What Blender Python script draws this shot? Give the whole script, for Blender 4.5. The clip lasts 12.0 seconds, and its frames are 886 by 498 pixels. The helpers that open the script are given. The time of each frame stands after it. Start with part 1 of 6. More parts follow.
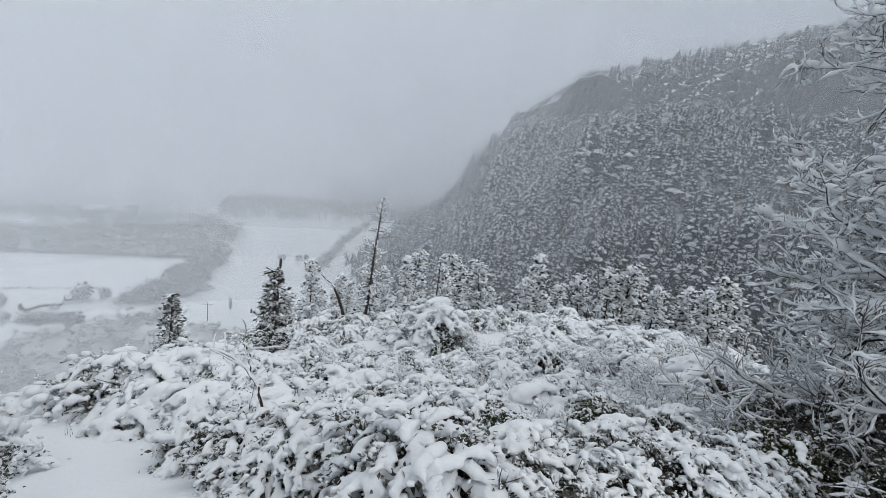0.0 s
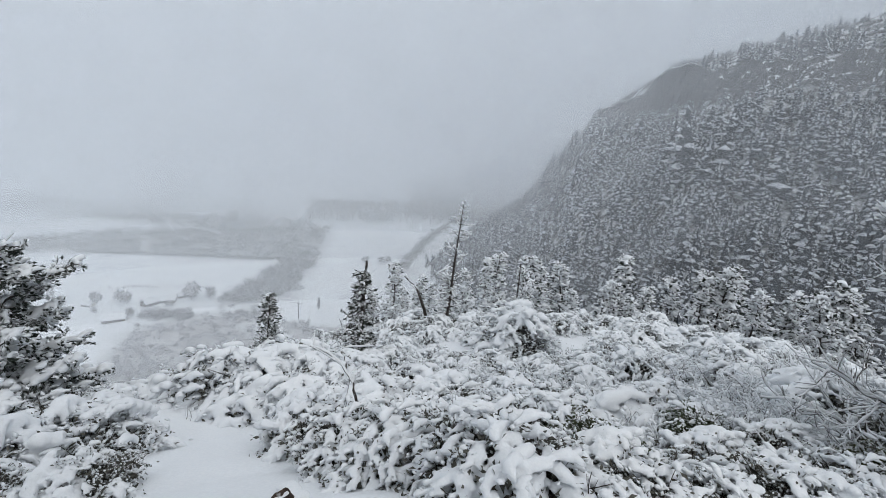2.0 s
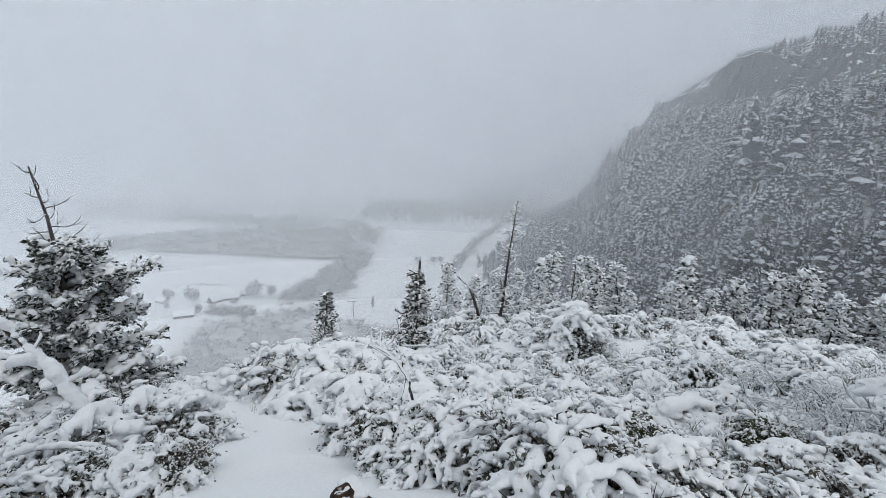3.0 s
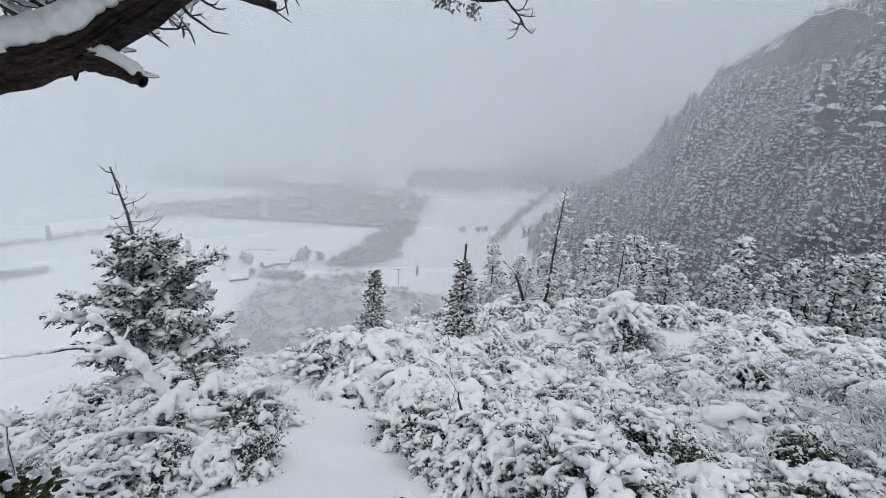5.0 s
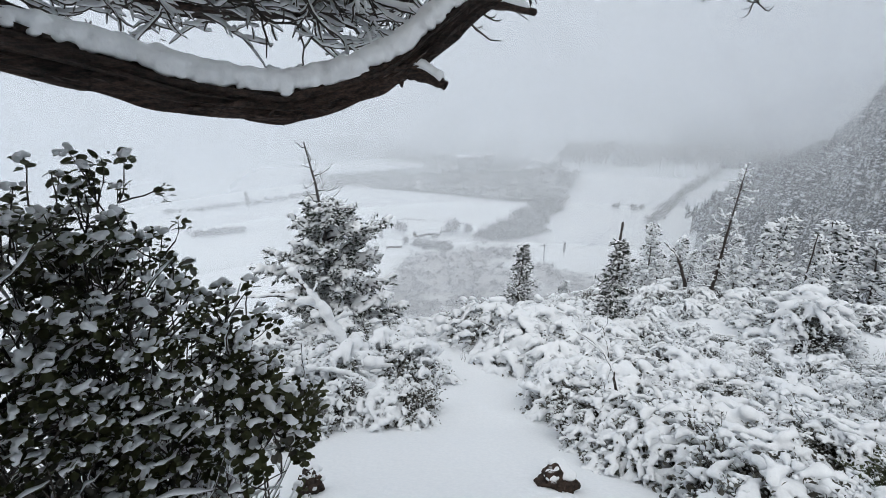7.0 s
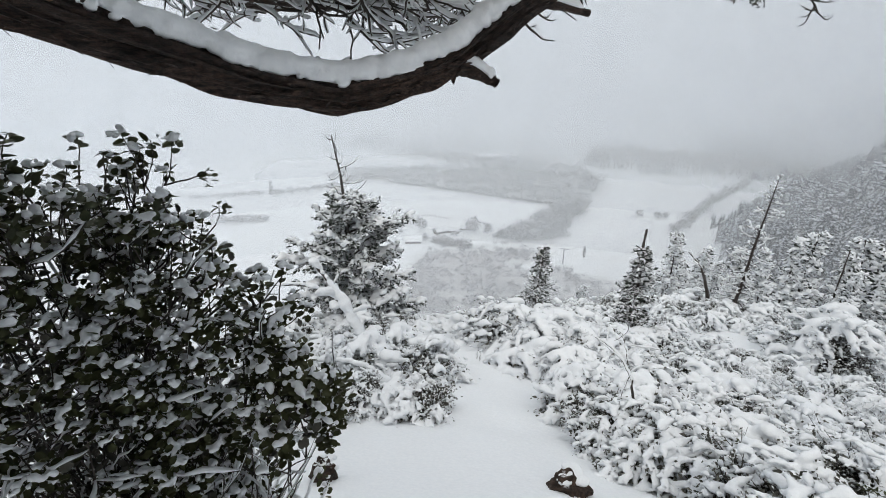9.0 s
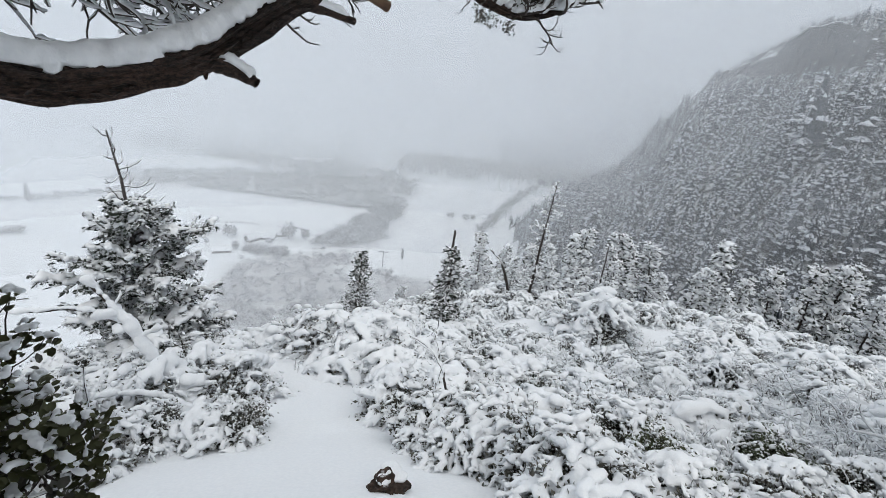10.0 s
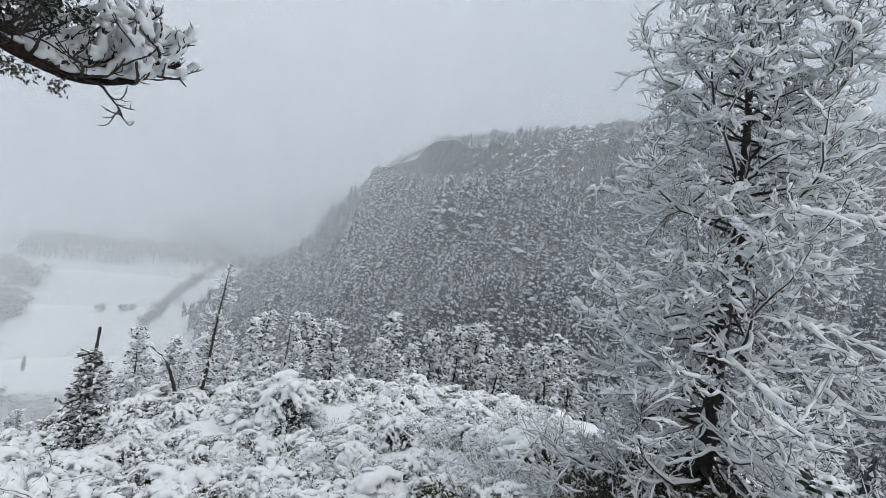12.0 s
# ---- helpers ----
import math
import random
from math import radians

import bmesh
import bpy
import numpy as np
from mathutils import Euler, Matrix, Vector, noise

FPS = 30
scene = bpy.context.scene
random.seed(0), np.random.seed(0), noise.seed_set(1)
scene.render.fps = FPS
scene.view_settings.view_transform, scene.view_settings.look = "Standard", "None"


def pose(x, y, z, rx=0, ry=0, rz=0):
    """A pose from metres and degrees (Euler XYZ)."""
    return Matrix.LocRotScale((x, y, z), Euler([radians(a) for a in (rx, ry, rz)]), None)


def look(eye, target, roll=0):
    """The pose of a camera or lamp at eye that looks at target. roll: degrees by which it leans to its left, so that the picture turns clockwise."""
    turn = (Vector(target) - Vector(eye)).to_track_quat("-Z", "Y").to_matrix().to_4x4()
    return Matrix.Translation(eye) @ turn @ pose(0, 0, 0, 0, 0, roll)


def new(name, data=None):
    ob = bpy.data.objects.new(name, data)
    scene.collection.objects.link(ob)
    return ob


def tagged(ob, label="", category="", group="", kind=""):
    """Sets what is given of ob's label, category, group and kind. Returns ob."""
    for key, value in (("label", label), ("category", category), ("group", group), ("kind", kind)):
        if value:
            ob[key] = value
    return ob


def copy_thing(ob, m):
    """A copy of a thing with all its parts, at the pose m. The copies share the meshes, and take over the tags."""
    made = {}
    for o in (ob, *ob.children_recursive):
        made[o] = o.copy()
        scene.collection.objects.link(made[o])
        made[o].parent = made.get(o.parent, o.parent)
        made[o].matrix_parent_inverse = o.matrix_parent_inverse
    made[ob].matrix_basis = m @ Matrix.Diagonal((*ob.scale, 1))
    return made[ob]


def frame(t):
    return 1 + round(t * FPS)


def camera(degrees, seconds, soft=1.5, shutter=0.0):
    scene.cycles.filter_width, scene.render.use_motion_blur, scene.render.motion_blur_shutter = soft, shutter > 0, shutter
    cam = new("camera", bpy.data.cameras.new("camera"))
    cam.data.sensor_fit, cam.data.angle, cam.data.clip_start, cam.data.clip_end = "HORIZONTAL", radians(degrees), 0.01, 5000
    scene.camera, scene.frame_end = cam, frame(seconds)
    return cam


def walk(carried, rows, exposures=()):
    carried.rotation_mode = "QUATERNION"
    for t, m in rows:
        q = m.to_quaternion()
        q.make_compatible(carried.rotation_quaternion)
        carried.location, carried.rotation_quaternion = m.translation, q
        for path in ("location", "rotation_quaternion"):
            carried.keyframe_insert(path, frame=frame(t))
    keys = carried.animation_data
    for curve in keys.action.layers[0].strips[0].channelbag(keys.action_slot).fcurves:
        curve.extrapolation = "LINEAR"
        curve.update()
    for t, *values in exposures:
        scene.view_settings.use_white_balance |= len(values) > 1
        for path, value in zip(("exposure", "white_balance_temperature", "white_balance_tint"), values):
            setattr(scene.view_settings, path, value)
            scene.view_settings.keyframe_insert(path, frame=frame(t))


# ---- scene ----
cam = camera(84.0, 12.0, 0.75)
PATH = [
    (0, (-0.012, 0.122, 1.611), (0.511, 1.983, 1.1), 6.3),
    (0.5, (-0.027, 0.109, 1.625), (0.489, 1.973, 1.115), 6.2),
    (1, (-0.044, 0.094, 1.621), (0.399, 1.976, 1.107), 5.6),
    (1.5, (-0.07, 0.034, 1.672), (0.267, 1.934, 1.147), 4.6),
    (2, (-0.106, 0.013, 1.673), (0.103, 1.929, 1.141), 3.6),
    (2.5, (-0.131, 0.026, 1.666), (-0.024, 1.95, 1.13), 2.7),
    (3, (-0.148, 0.018, 1.679), (-0.149, 1.943, 1.137), 1.9),
    (3.2, (-0.162, 0.002, 1.714), (-0.222, 1.925, 1.168), 1.4),
    (4.8, (-0.243, -0.035, 2.271), (-0.421, 1.847, 1.62), 1.3),
    (5, (-0.241, -0.046, 2.339), (-0.417, 1.832, 1.672), 1.4),
    (5.5, (-0.279, -0.123, 2.421), (-0.531, 1.742, 1.746), 0.8),
    (6, (-0.318, -0.17, 2.42), (-0.685, 1.668, 1.722), -0.1),
    (6.5, (-0.341, -0.204, 2.393), (-0.829, 1.586, 1.646), -0.5),
    (7, (-0.386, -0.248, 2.39), (-1.122, 1.449, 1.63), -2.2),
    (7.2, (-0.408, -0.264, 2.39), (-1.256, 1.382, 1.633), -2.8),
    (8.8, (-0.431, -0.317, 2.390), (-1.339, 1.290, 1.620), -1.45),
    (9, (-0.427, -0.275, 2.390), (-1.231, 1.388, 1.623), -0.17),
    (9.5, (-0.388, -0.265, 2.392), (-0.901, 1.516, 1.642), 3.20),
    (10, (-0.340, -0.239, 2.394), (-0.454, 1.624, 1.676), 5.70),
    (10.5, (-0.298, -0.188, 2.419), (-0.012, 1.674, 1.747), 7.66),
    (11, (-0.230, -0.136, 2.380), (0.341, 1.702, 1.835), 9.15),
    (11.5, (-0.154, -0.104, 2.387), (0.625, 1.695, 1.992), 9.90),
    (12, (-0.098, -0.130, 2.429), (0.936, 1.566, 2.202), 10.85),
]
EXPOSURES = [(0.0, 0.0, 6500, 10), (3.2, 0.02, 6500, 10), (4.8, 0.02, 6500, 10), (6.5, 0.17, 6530, 10), (7.2, 0.21, 6600, 10), (8.8, 0.24, 6850, 10), (9.4, 0.23, 6820, 10), (10.0, 0.23, 6660, 10), (10.6, 0.19, 6600, 10), (12.0, 0.15, 6570, 10)]
walk(cam, [(t, look(eye, target, roll)) for t, eye, target, roll in PATH], EXPOSURES)

# ---- light: an even, snow-laden overcast ----
SUN_HIGH, SUN_BEARING = 48.0, 150.0
world = bpy.data.worlds.new("overcast")
scene.world = world
world.use_nodes = True
wn, wl = world.node_tree.nodes, world.node_tree.links
wn.clear()
w_out, w_back = wn.new("ShaderNodeOutputWorld"), wn.new("ShaderNodeBackground")
w_sky = wn.new("ShaderNodeTexSky")
w_sky.sky_type, w_sky.sun_disc = "NISHITA", False
w_sky.sun_elevation, w_sky.sun_rotation = radians(SUN_HIGH), radians(SUN_BEARING)
w_sky.dust_density, w_sky.altitude = 4.0, 600
w_pale = wn.new("ShaderNodeHueSaturation")
w_pale.inputs["Saturation"].default_value, w_pale.inputs["Value"].default_value = 0.12, 0.09
w_geo, w_sep, w_ramp = wn.new("ShaderNodeTexCoord"), wn.new("ShaderNodeSeparateXYZ"), wn.new("ShaderNodeValToRGB")
# cloud cover: twice to three times as bright overhead as at the horizon
w_ramp.color_ramp.elements[0].position, w_ramp.color_ramp.elements[0].color = 0.0, (0.50, 0.53, 0.57, 1)
w_ramp.color_ramp.elements[1].position, w_ramp.color_ramp.elements[1].color = 1.0, (1.02, 1.05, 1.08, 1)
w_mix = wn.new("ShaderNodeMix")
w_mix.data_type = "RGBA"
w_mix.inputs["Factor"].default_value = 0.88
wl.new(w_sky.outputs[0], w_pale.inputs["Color"])
wl.new(w_geo.outputs["Generated"], w_sep.inputs[0])
wl.new(w_sep.outputs["Z"], w_ramp.inputs[0])
wl.new(w_pale.outputs[0], w_mix.inputs[6])
wl.new(w_ramp.outputs[0], w_mix.inputs[7])
wl.new(w_mix.outputs[2], w_back.inputs["Color"])
w_back.inputs["Strength"].default_value = 1.0
wl.new(w_back.outputs[0], w_out.inputs[0])

sun = new("sun", bpy.data.lights.new("sun", "SUN"))
sun.data.energy, sun.data.angle, sun.data.color = 0.6, radians(40), (1.0, 0.98, 0.95)
a, b = radians(SUN_BEARING), radians(SUN_HIGH)
sun.matrix_world = look((30 * math.sin(a) * math.cos(b), 30 * math.cos(a) * math.cos(b), 30 * math.sin(b)), (0, 0, 0))
scene.cycles.transparent_max_bounces = 24


# ---- materials ----
def material(name, build, bump=0.0, bump_scale=20.0, bump_size=0.01):
    """A node material: build(nodes, links, bsdf, coords) colours it; a noise bump gives the fine relief."""
    m = bpy.data.materials.new(name)
    m.use_nodes = True
    n, l = m.node_tree.nodes, m.node_tree.links
    bsdf = n["Principled BSDF"]
    pos = n.new("ShaderNodeNewGeometry")
    build(n, l, bsdf, pos.outputs["Position"])
    if bump:
        tex, rel = n.new("ShaderNodeTexNoise"), n.new("ShaderNodeBump")
        tex.inputs["Scale"].default_value, tex.inputs["Detail"].default_value = bump_scale, 6
        rel.inputs["Strength"].default_value, rel.inputs["Distance"].default_value = bump, bump_size
        l.new(pos.outputs["Position"], tex.inputs["Vector"])
        l.new(tex.outputs[0], rel.inputs["Height"])
        l.new(rel.outputs[0], bsdf.inputs["Normal"])
    return m


def noise_mix(n, l, coords, scale, low, high, c1, c2, detail=5, rough=0.6):
    """Two colours mixed by a noise between the thresholds low and high."""
    tex, ramp = n.new("ShaderNodeTexNoise"), n.new("ShaderNodeValToRGB")
    tex.inputs["Scale"].default_value, tex.inputs["Detail"].default_value, tex.inputs["Roughness"].default_value = scale, detail, rough
    l.new(coords, tex.inputs["Vector"])
    l.new(tex.outputs[0], ramp.inputs[0])
    e = ramp.color_ramp.elements
    e[0].position, e[0].color, e[1].position, e[1].color = low, (*c1, 1), high, (*c2, 1)
    return ramp.outputs[0]


def blend(n, l, factor, a, b, mode="MIX"):
    """Mixes two colours, sockets or values, by a factor."""
    mix = n.new("ShaderNodeMix")
    mix.data_type, mix.blend_type = "RGBA", mode
    for socket, v in ((mix.inputs["Factor"], factor), (mix.inputs[6], a), (mix.inputs[7], b)):
        if isinstance(v, (int, float)):
            socket.default_value = v
        elif isinstance(v, tuple):
            socket.default_value = (*v, 1)
        else:
            l.new(v, socket)
    return mix.outputs[2]


def snow_cover(n, l, coords, bare, low, high, scale, uneven=0.5, white=(0.80, 0.83, 0.87)):
    """Snow lying on what faces up, with ragged edges, over a bare colour."""
    geo, sep = n.new("ShaderNodeNewGeometry"), n.new("ShaderNodeSeparateXYZ")
    tex, add, ramp = n.new("ShaderNodeTexNoise"), n.new("ShaderNodeMath"), n.new("ShaderNodeMapRange")
    tex.inputs["Scale"].default_value, tex.inputs["Detail"].default_value = scale, 4
    add.operation = "MULTIPLY_ADD"
    l.new(geo.outputs["Normal"], sep.inputs[0])
    l.new(coords, tex.inputs["Vector"])
    l.new(tex.outputs[0], add.inputs[0])
    add.inputs[1].default_value = uneven * 2
    l.new(sep.outputs["Z"], add.inputs[2])
    ramp.inputs["From Min"].default_value, ramp.inputs["From Max"].default_value = low + uneven, high + uneven
    l.new(add.outputs[0], ramp.inputs["Value"])
    return blend(n, l, ramp.outputs[0], bare, white)


def paint_snow(n, l, bsdf, p):
    big = noise_mix(n, l, p, 0.7, 0.3, 0.7, (0.765, 0.795, 0.83), (0.83, 0.85, 0.87))
    fine = noise_mix(n, l, p, 60, 0.35, 0.65, (0.93, 0.94, 0.95), (1, 1, 1))
    l.new(blend(n, l, 1.0, big, fine, "MULTIPLY"), bsdf.inputs["Base Color"])
    bsdf.inputs["Roughness"].default_value = 0.75
    bsdf.inputs["Specular IOR Level"].default_value = 0.2


def paint_land(n, l, bsdf, p):
    snow = noise_mix(n, l, p, 0.02, 0.3, 0.7, (0.775, 0.805, 0.84), (0.83, 0.85, 0.87))
    fine = noise_mix(n, l, p, 25, 0.35, 0.65, (0.94, 0.95, 0.96), (1, 1, 1))
    brush = n.new("ShaderNodeAttribute")
    brush.attribute_name = "brush"
    low = noise_mix(n, l, p, 0.12, 0.35, 0.65, (0.42, 0.42, 0.425), (0.56, 0.565, 0.575))
    cover = blend(n, l, brush.outputs["Fac"], blend(n, l, 1.0, snow, fine, "MULTIPLY"), low)
    l.new(cover, bsdf.inputs["Base Color"])
    bsdf.inputs["Roughness"].default_value = 0.8
    bsdf.inputs["Specular IOR Level"].default_value = 0.15


def paint_bark(n, l, bsdf, p):
    stretch = n.new("ShaderNodeMapping")
    stretch.inputs["Scale"].default_value = (2.2, 0.4, 4.0)
    l.new(p, stretch.inputs["Vector"])
    a = noise_mix(n, l, stretch.outputs[0], 48, 0.42, 0.66, (0.004, 0.003, 0.003), (0.082, 0.056, 0.045), 9, 0.8)
    b = noise_mix(n, l, p, 6, 0.4, 0.7, (0.6, 0.55, 0.55), (1.3, 1.1, 1.0))
    l.new(blend(n, l, 1.0, a, b, "MULTIPLY"), bsdf.inputs["Base Color"])
    bsdf.inputs["Roughness"].default_value = 0.9


def paint_twig(n, l, bsdf, p):
    l.new(noise_mix(n, l, p, 14, 0.3, 0.7, (0.020, 0.017, 0.016), (0.060, 0.048, 0.042)), bsdf.inputs["Base Color"])
    bsdf.inputs["Roughness"].default_value = 0.85


def paint_dead(n, l, bsdf, p):
    wood = noise_mix(n, l, p, 9, 0.3, 0.7, (0.035, 0.032, 0.032), (0.12, 0.11, 0.105))
    l.new(snow_cover(n, l, p, wood, 0.25, 0.55, 6, 0.5), bsdf.inputs["Base Color"])
    bsdf.inputs["Roughness"].default_value = 0.85


def paint_needles(n, l, bsdf, p):
    green = noise_mix(n, l, p, 1.1, 0.3, 0.7, (0.016, 0.022, 0.020), (0.040, 0.052, 0.036))
    l.new(snow_cover(n, l, p, green, 0.5, 0.9, 7, 0.55), bsdf.inputs["Base Color"])
    bsdf.inputs["Roughness"].default_value = 0.8


def paint_snowy_needles(n, l, bsdf, p):
    green = noise_mix(n, l, p, 1.1, 0.3, 0.7, (0.016, 0.022, 0.020), (0.040, 0.052, 0.036))
    l.new(snow_cover(n, l, p, green, 0.0, 0.4, 5, 0.6), bsdf.inputs["Base Color"])
    bsdf.inputs["Roughness"].default_value = 0.8


def paint_hazed_needles(n, l, bsdf, p):
    # green and snow both pulled towards grey-blue: haze of distance in the colours
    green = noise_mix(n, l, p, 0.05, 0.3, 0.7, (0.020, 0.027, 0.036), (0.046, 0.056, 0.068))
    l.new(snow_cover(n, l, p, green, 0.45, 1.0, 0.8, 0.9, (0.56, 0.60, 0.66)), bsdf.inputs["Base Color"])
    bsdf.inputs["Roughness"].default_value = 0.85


def paint_floor(n, l, bsdf, p):
    litter = noise_mix(n, l, p, 0.4, 0.3, 0.7, (0.026, 0.028, 0.030), (0.062, 0.063, 0.064))
    l.new(blend(n, l, noise_mix(n, l, p, 0.16, 0.45, 0.62, (0, 0, 0), (1, 1, 1)), litter, (0.62, 0.64, 0.67)), bsdf.inputs["Base Color"])
    bsdf.inputs["Roughness"].default_value = 0.9


def paint_hazed_bare_wood(n, l, bsdf, p):
    # rimed twigs; pale tone and greyed snow also carry the valley haze as colour
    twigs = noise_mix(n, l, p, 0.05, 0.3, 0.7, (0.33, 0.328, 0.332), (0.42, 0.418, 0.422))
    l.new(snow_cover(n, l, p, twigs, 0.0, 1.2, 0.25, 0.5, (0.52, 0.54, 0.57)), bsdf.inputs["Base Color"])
    bsdf.inputs["Roughness"].default_value = 0.9


def paint_leaf(n, l, bsdf, p):
    info = n.new("ShaderNodeObjectInfo")
    tone = noise_mix(n, l, p, 23, 0.35, 0.65, (0.034, 0.046, 0.026), (0.082, 0.096, 0.056))
    l.new(blend(n, l, info.outputs["Random"], tone, (0.045, 0.048, 0.018)), bsdf.inputs["Base Color"])
    bsdf.inputs["Roughness"].default_value = 0.6
    bsdf.inputs["Specular IOR Level"].default_value = 0.25


def paint_brown_leaf(n, l, bsdf, p):
    l.new(noise_mix(n, l, p, 17, 0.35, 0.65, (0.038, 0.042, 0.034), (0.105, 0.098, 0.080)), bsdf.inputs["Base Color"])
    bsdf.inputs["Roughness"].default_value = 0.6


def paint_rock(n, l, bsdf, p):
    stretch = n.new("ShaderNodeMapping")
    stretch.inputs["Scale"].default_value = (1, 1, 0.35)
    l.new(p, stretch.inputs["Vector"])
    stone = noise_mix(n, l, stretch.outputs[0], 0.22, 0.3, 0.7, (0.02, 0.02, 0.022), (0.10, 0.10, 0.102), 9, 0.7)
    l.new(snow_cover(n, l, p, stone, 0.62, 0.78, 0.25, 0.12), bsdf.inputs["Base Color"])
    bsdf.inputs["Roughness"].default_value = 0.9


def paint_near_rock(n, l, bsdf, p):
    stone = noise_mix(n, l, p, 9, 0.3, 0.7, (0.030, 0.024, 0.022), (0.13, 0.085, 0.065), 8, 0.65)
    l.new(snow_cover(n, l, p, stone, 0.15, 0.4, 5, 0.3), bsdf.inputs["Base Color"])
    bsdf.inputs["Roughness"].default_value = 0.9


def paint_stump(n, l, bsdf, p):
    wood = noise_mix(n, l, p, 14, 0.35, 0.65, (0.006, 0.005, 0.004), (0.06, 0.035, 0.024), 8, 0.7)
    l.new(snow_cover(n, l, p, wood, 0.98, 1.1, 8, 0.35), bsdf.inputs["Base Color"])
    bsdf.inputs["Roughness"].default_value = 0.9


def paint_plain(c1, c2, scale, rough=0.8):
    def build(n, l, bsdf, p):
        l.new(noise_mix(n, l, p, scale, 0.3, 0.7, c1, c2), bsdf.inputs["Base Color"])
        bsdf.inputs["Roughness"].default_value = rough
    return build


SNOW = material("snow", paint_snow, 0.5, 35, 0.012)
LAND = material("snow_ground", paint_land, 0.6, 9, 0.03)
BARK = material("bark", paint_bark, 1.0, 60, 0.012)
TWIG = material("twig", paint_twig)
DEAD = material("dead_wood", paint_dead, 0.6, 30, 0.01)
NEEDLES = material("needles", paint_needles)
SNOWY_NEEDLES = material("snowy_needles", paint_snowy_needles)
HAZED_NEEDLES = material("far_needles", paint_hazed_needles)
FLOOR = material("forest_floor", paint_floor)
HAZED_BARE_WOOD = material("bare_wood", paint_hazed_bare_wood)
# lighter, flatter copy of the valley wood: distance haze put into its colour
FAR_HAZED_WOOD = material("pale_wood", paint_plain((0.44, 0.44, 0.445), (0.56, 0.56, 0.565), 0.05))
# snow of the distant trees, greyed and blued as haze would make it
HAZED_SNOW = material("far_snow", paint_plain((0.58, 0.62, 0.68), (0.76, 0.79, 0.83), 0.3))
LEAF = material("leaf", paint_leaf)
BROWN_LEAF = material("brown_leaf", paint_brown_leaf)
ROCK = material("rock", paint_rock, 1.0, 0.8, 1.5)
STUMP = material("rotten_wood", paint_stump, 1.0, 30, 0.03)
NEAR_ROCK = material("near_rock", paint_near_rock, 0.8, 25, 0.02)
SPLINTER = material("splinter", paint_plain((0.045, 0.026, 0.017), (0.19, 0.11, 0.065), 40))
PLANK = material("plank_wall", paint_plain((0.10, 0.085, 0.075), (0.20, 0.17, 0.15), 0.8))
MORTAR = material("plaster_wall", paint_plain((0.45, 0.43, 0.42), (0.6, 0.58, 0.56), 0.8))
DARK = material("dark_opening", paint_plain((0.02, 0.02, 0.022), (0.04, 0.04, 0.045), 2))


def mist(name, share):
    """Falling snow in the air: a share of the light is scattered, the rest goes through."""
    m = bpy.data.materials.new(name)
    m.use_nodes = True
    n, l = m.node_tree.nodes, m.node_tree.links
    n.clear()
    out, mix, clear, white = n.new("ShaderNodeOutputMaterial"), n.new("ShaderNodeMixShader"), n.new("ShaderNodeBsdfTransparent"), n.new("ShaderNodeBsdfDiffuse")
    white.inputs["Color"].default_value = (0.89, 0.935, 0.985, 1)
    pos, tex, ran = n.new("ShaderNodeNewGeometry"), n.new("ShaderNodeTexNoise"), n.new("ShaderNodeMapRange")
    tex.inputs["Scale"].default_value, tex.inputs["Detail"].default_value = 0.008, 3
    ran.inputs["To Min"].default_value, ran.inputs["To Max"].default_value = share * 0.8, share * 1.2
    ran.inputs["From Min"].default_value, ran.inputs["From Max"].default_value = 0.3, 0.7
    l.new(pos.outputs["Position"], tex.inputs["Vector"])
    l.new(tex.outputs[0], ran.inputs["Value"])
    l.new(ran.outputs[0], mix.inputs[0])
    l.new(clear.outputs[0], mix.inputs[1])
    l.new(white.outputs[0], mix.inputs[2])
    l.new(mix.outputs[0], out.inputs[0])
    return m


# ---- the lie of the land ----
def table(x, pairs):
    """Straight interpolation in a short table of (x, value)."""
    return np.interp(x, [p[0] for p in pairs], [p[1] for p in pairs])


def waves(x, y, size, seed=0.0):
    """Soft rolling noise from a few crossing waves, about -1 to 1."""
    a, b = x / size, y / size
    return (np.sin(1.7 * a + 0.9 * b + seed) + np.sin(-1.1 * a + 2.1 * b + 1.3 * seed + 1.0) + np.sin(2.9 * a + 1.3 * b + 2.1 * seed + np.sin(1.9 * b)) * 0.6
            + np.sin(0.7 * a - 3.3 * b + 0.7 * seed + np.sin(2.3 * a)) * 0.5) / 3.1


VALLEY = -168.0
NEAR = [(-30, 3.0), (-6, 1.0), (-1.5, 0.25), (0, 0.0), (1.2, -0.2), (3.0, -1.25), (5.2, -2.5), (7.5, -3.65), (9.3, -4.25), (14.4, -6.0), (18, -6.6), (19.5, -7.1),
        (26, -11.5), (60, -33), (150, -88), (250, -146), (300, -162), (340, -168), (6000, -168)]
LEFT = [(-30, 3.0), (-6, 1.0), (-1.5, 0.25), (0, 0.0), (1.2, -0.2), (3.0, -1.25), (5.2, -2.5), (7.5, -3.65), (9.3, -4.1), (10.3, -4.4), (11.6, -5.6), (20, -12.4),
        (30, -20.5), (60, -42), (120, -82), (200, -128), (260, -152), (330, -168), (6000, -168)]
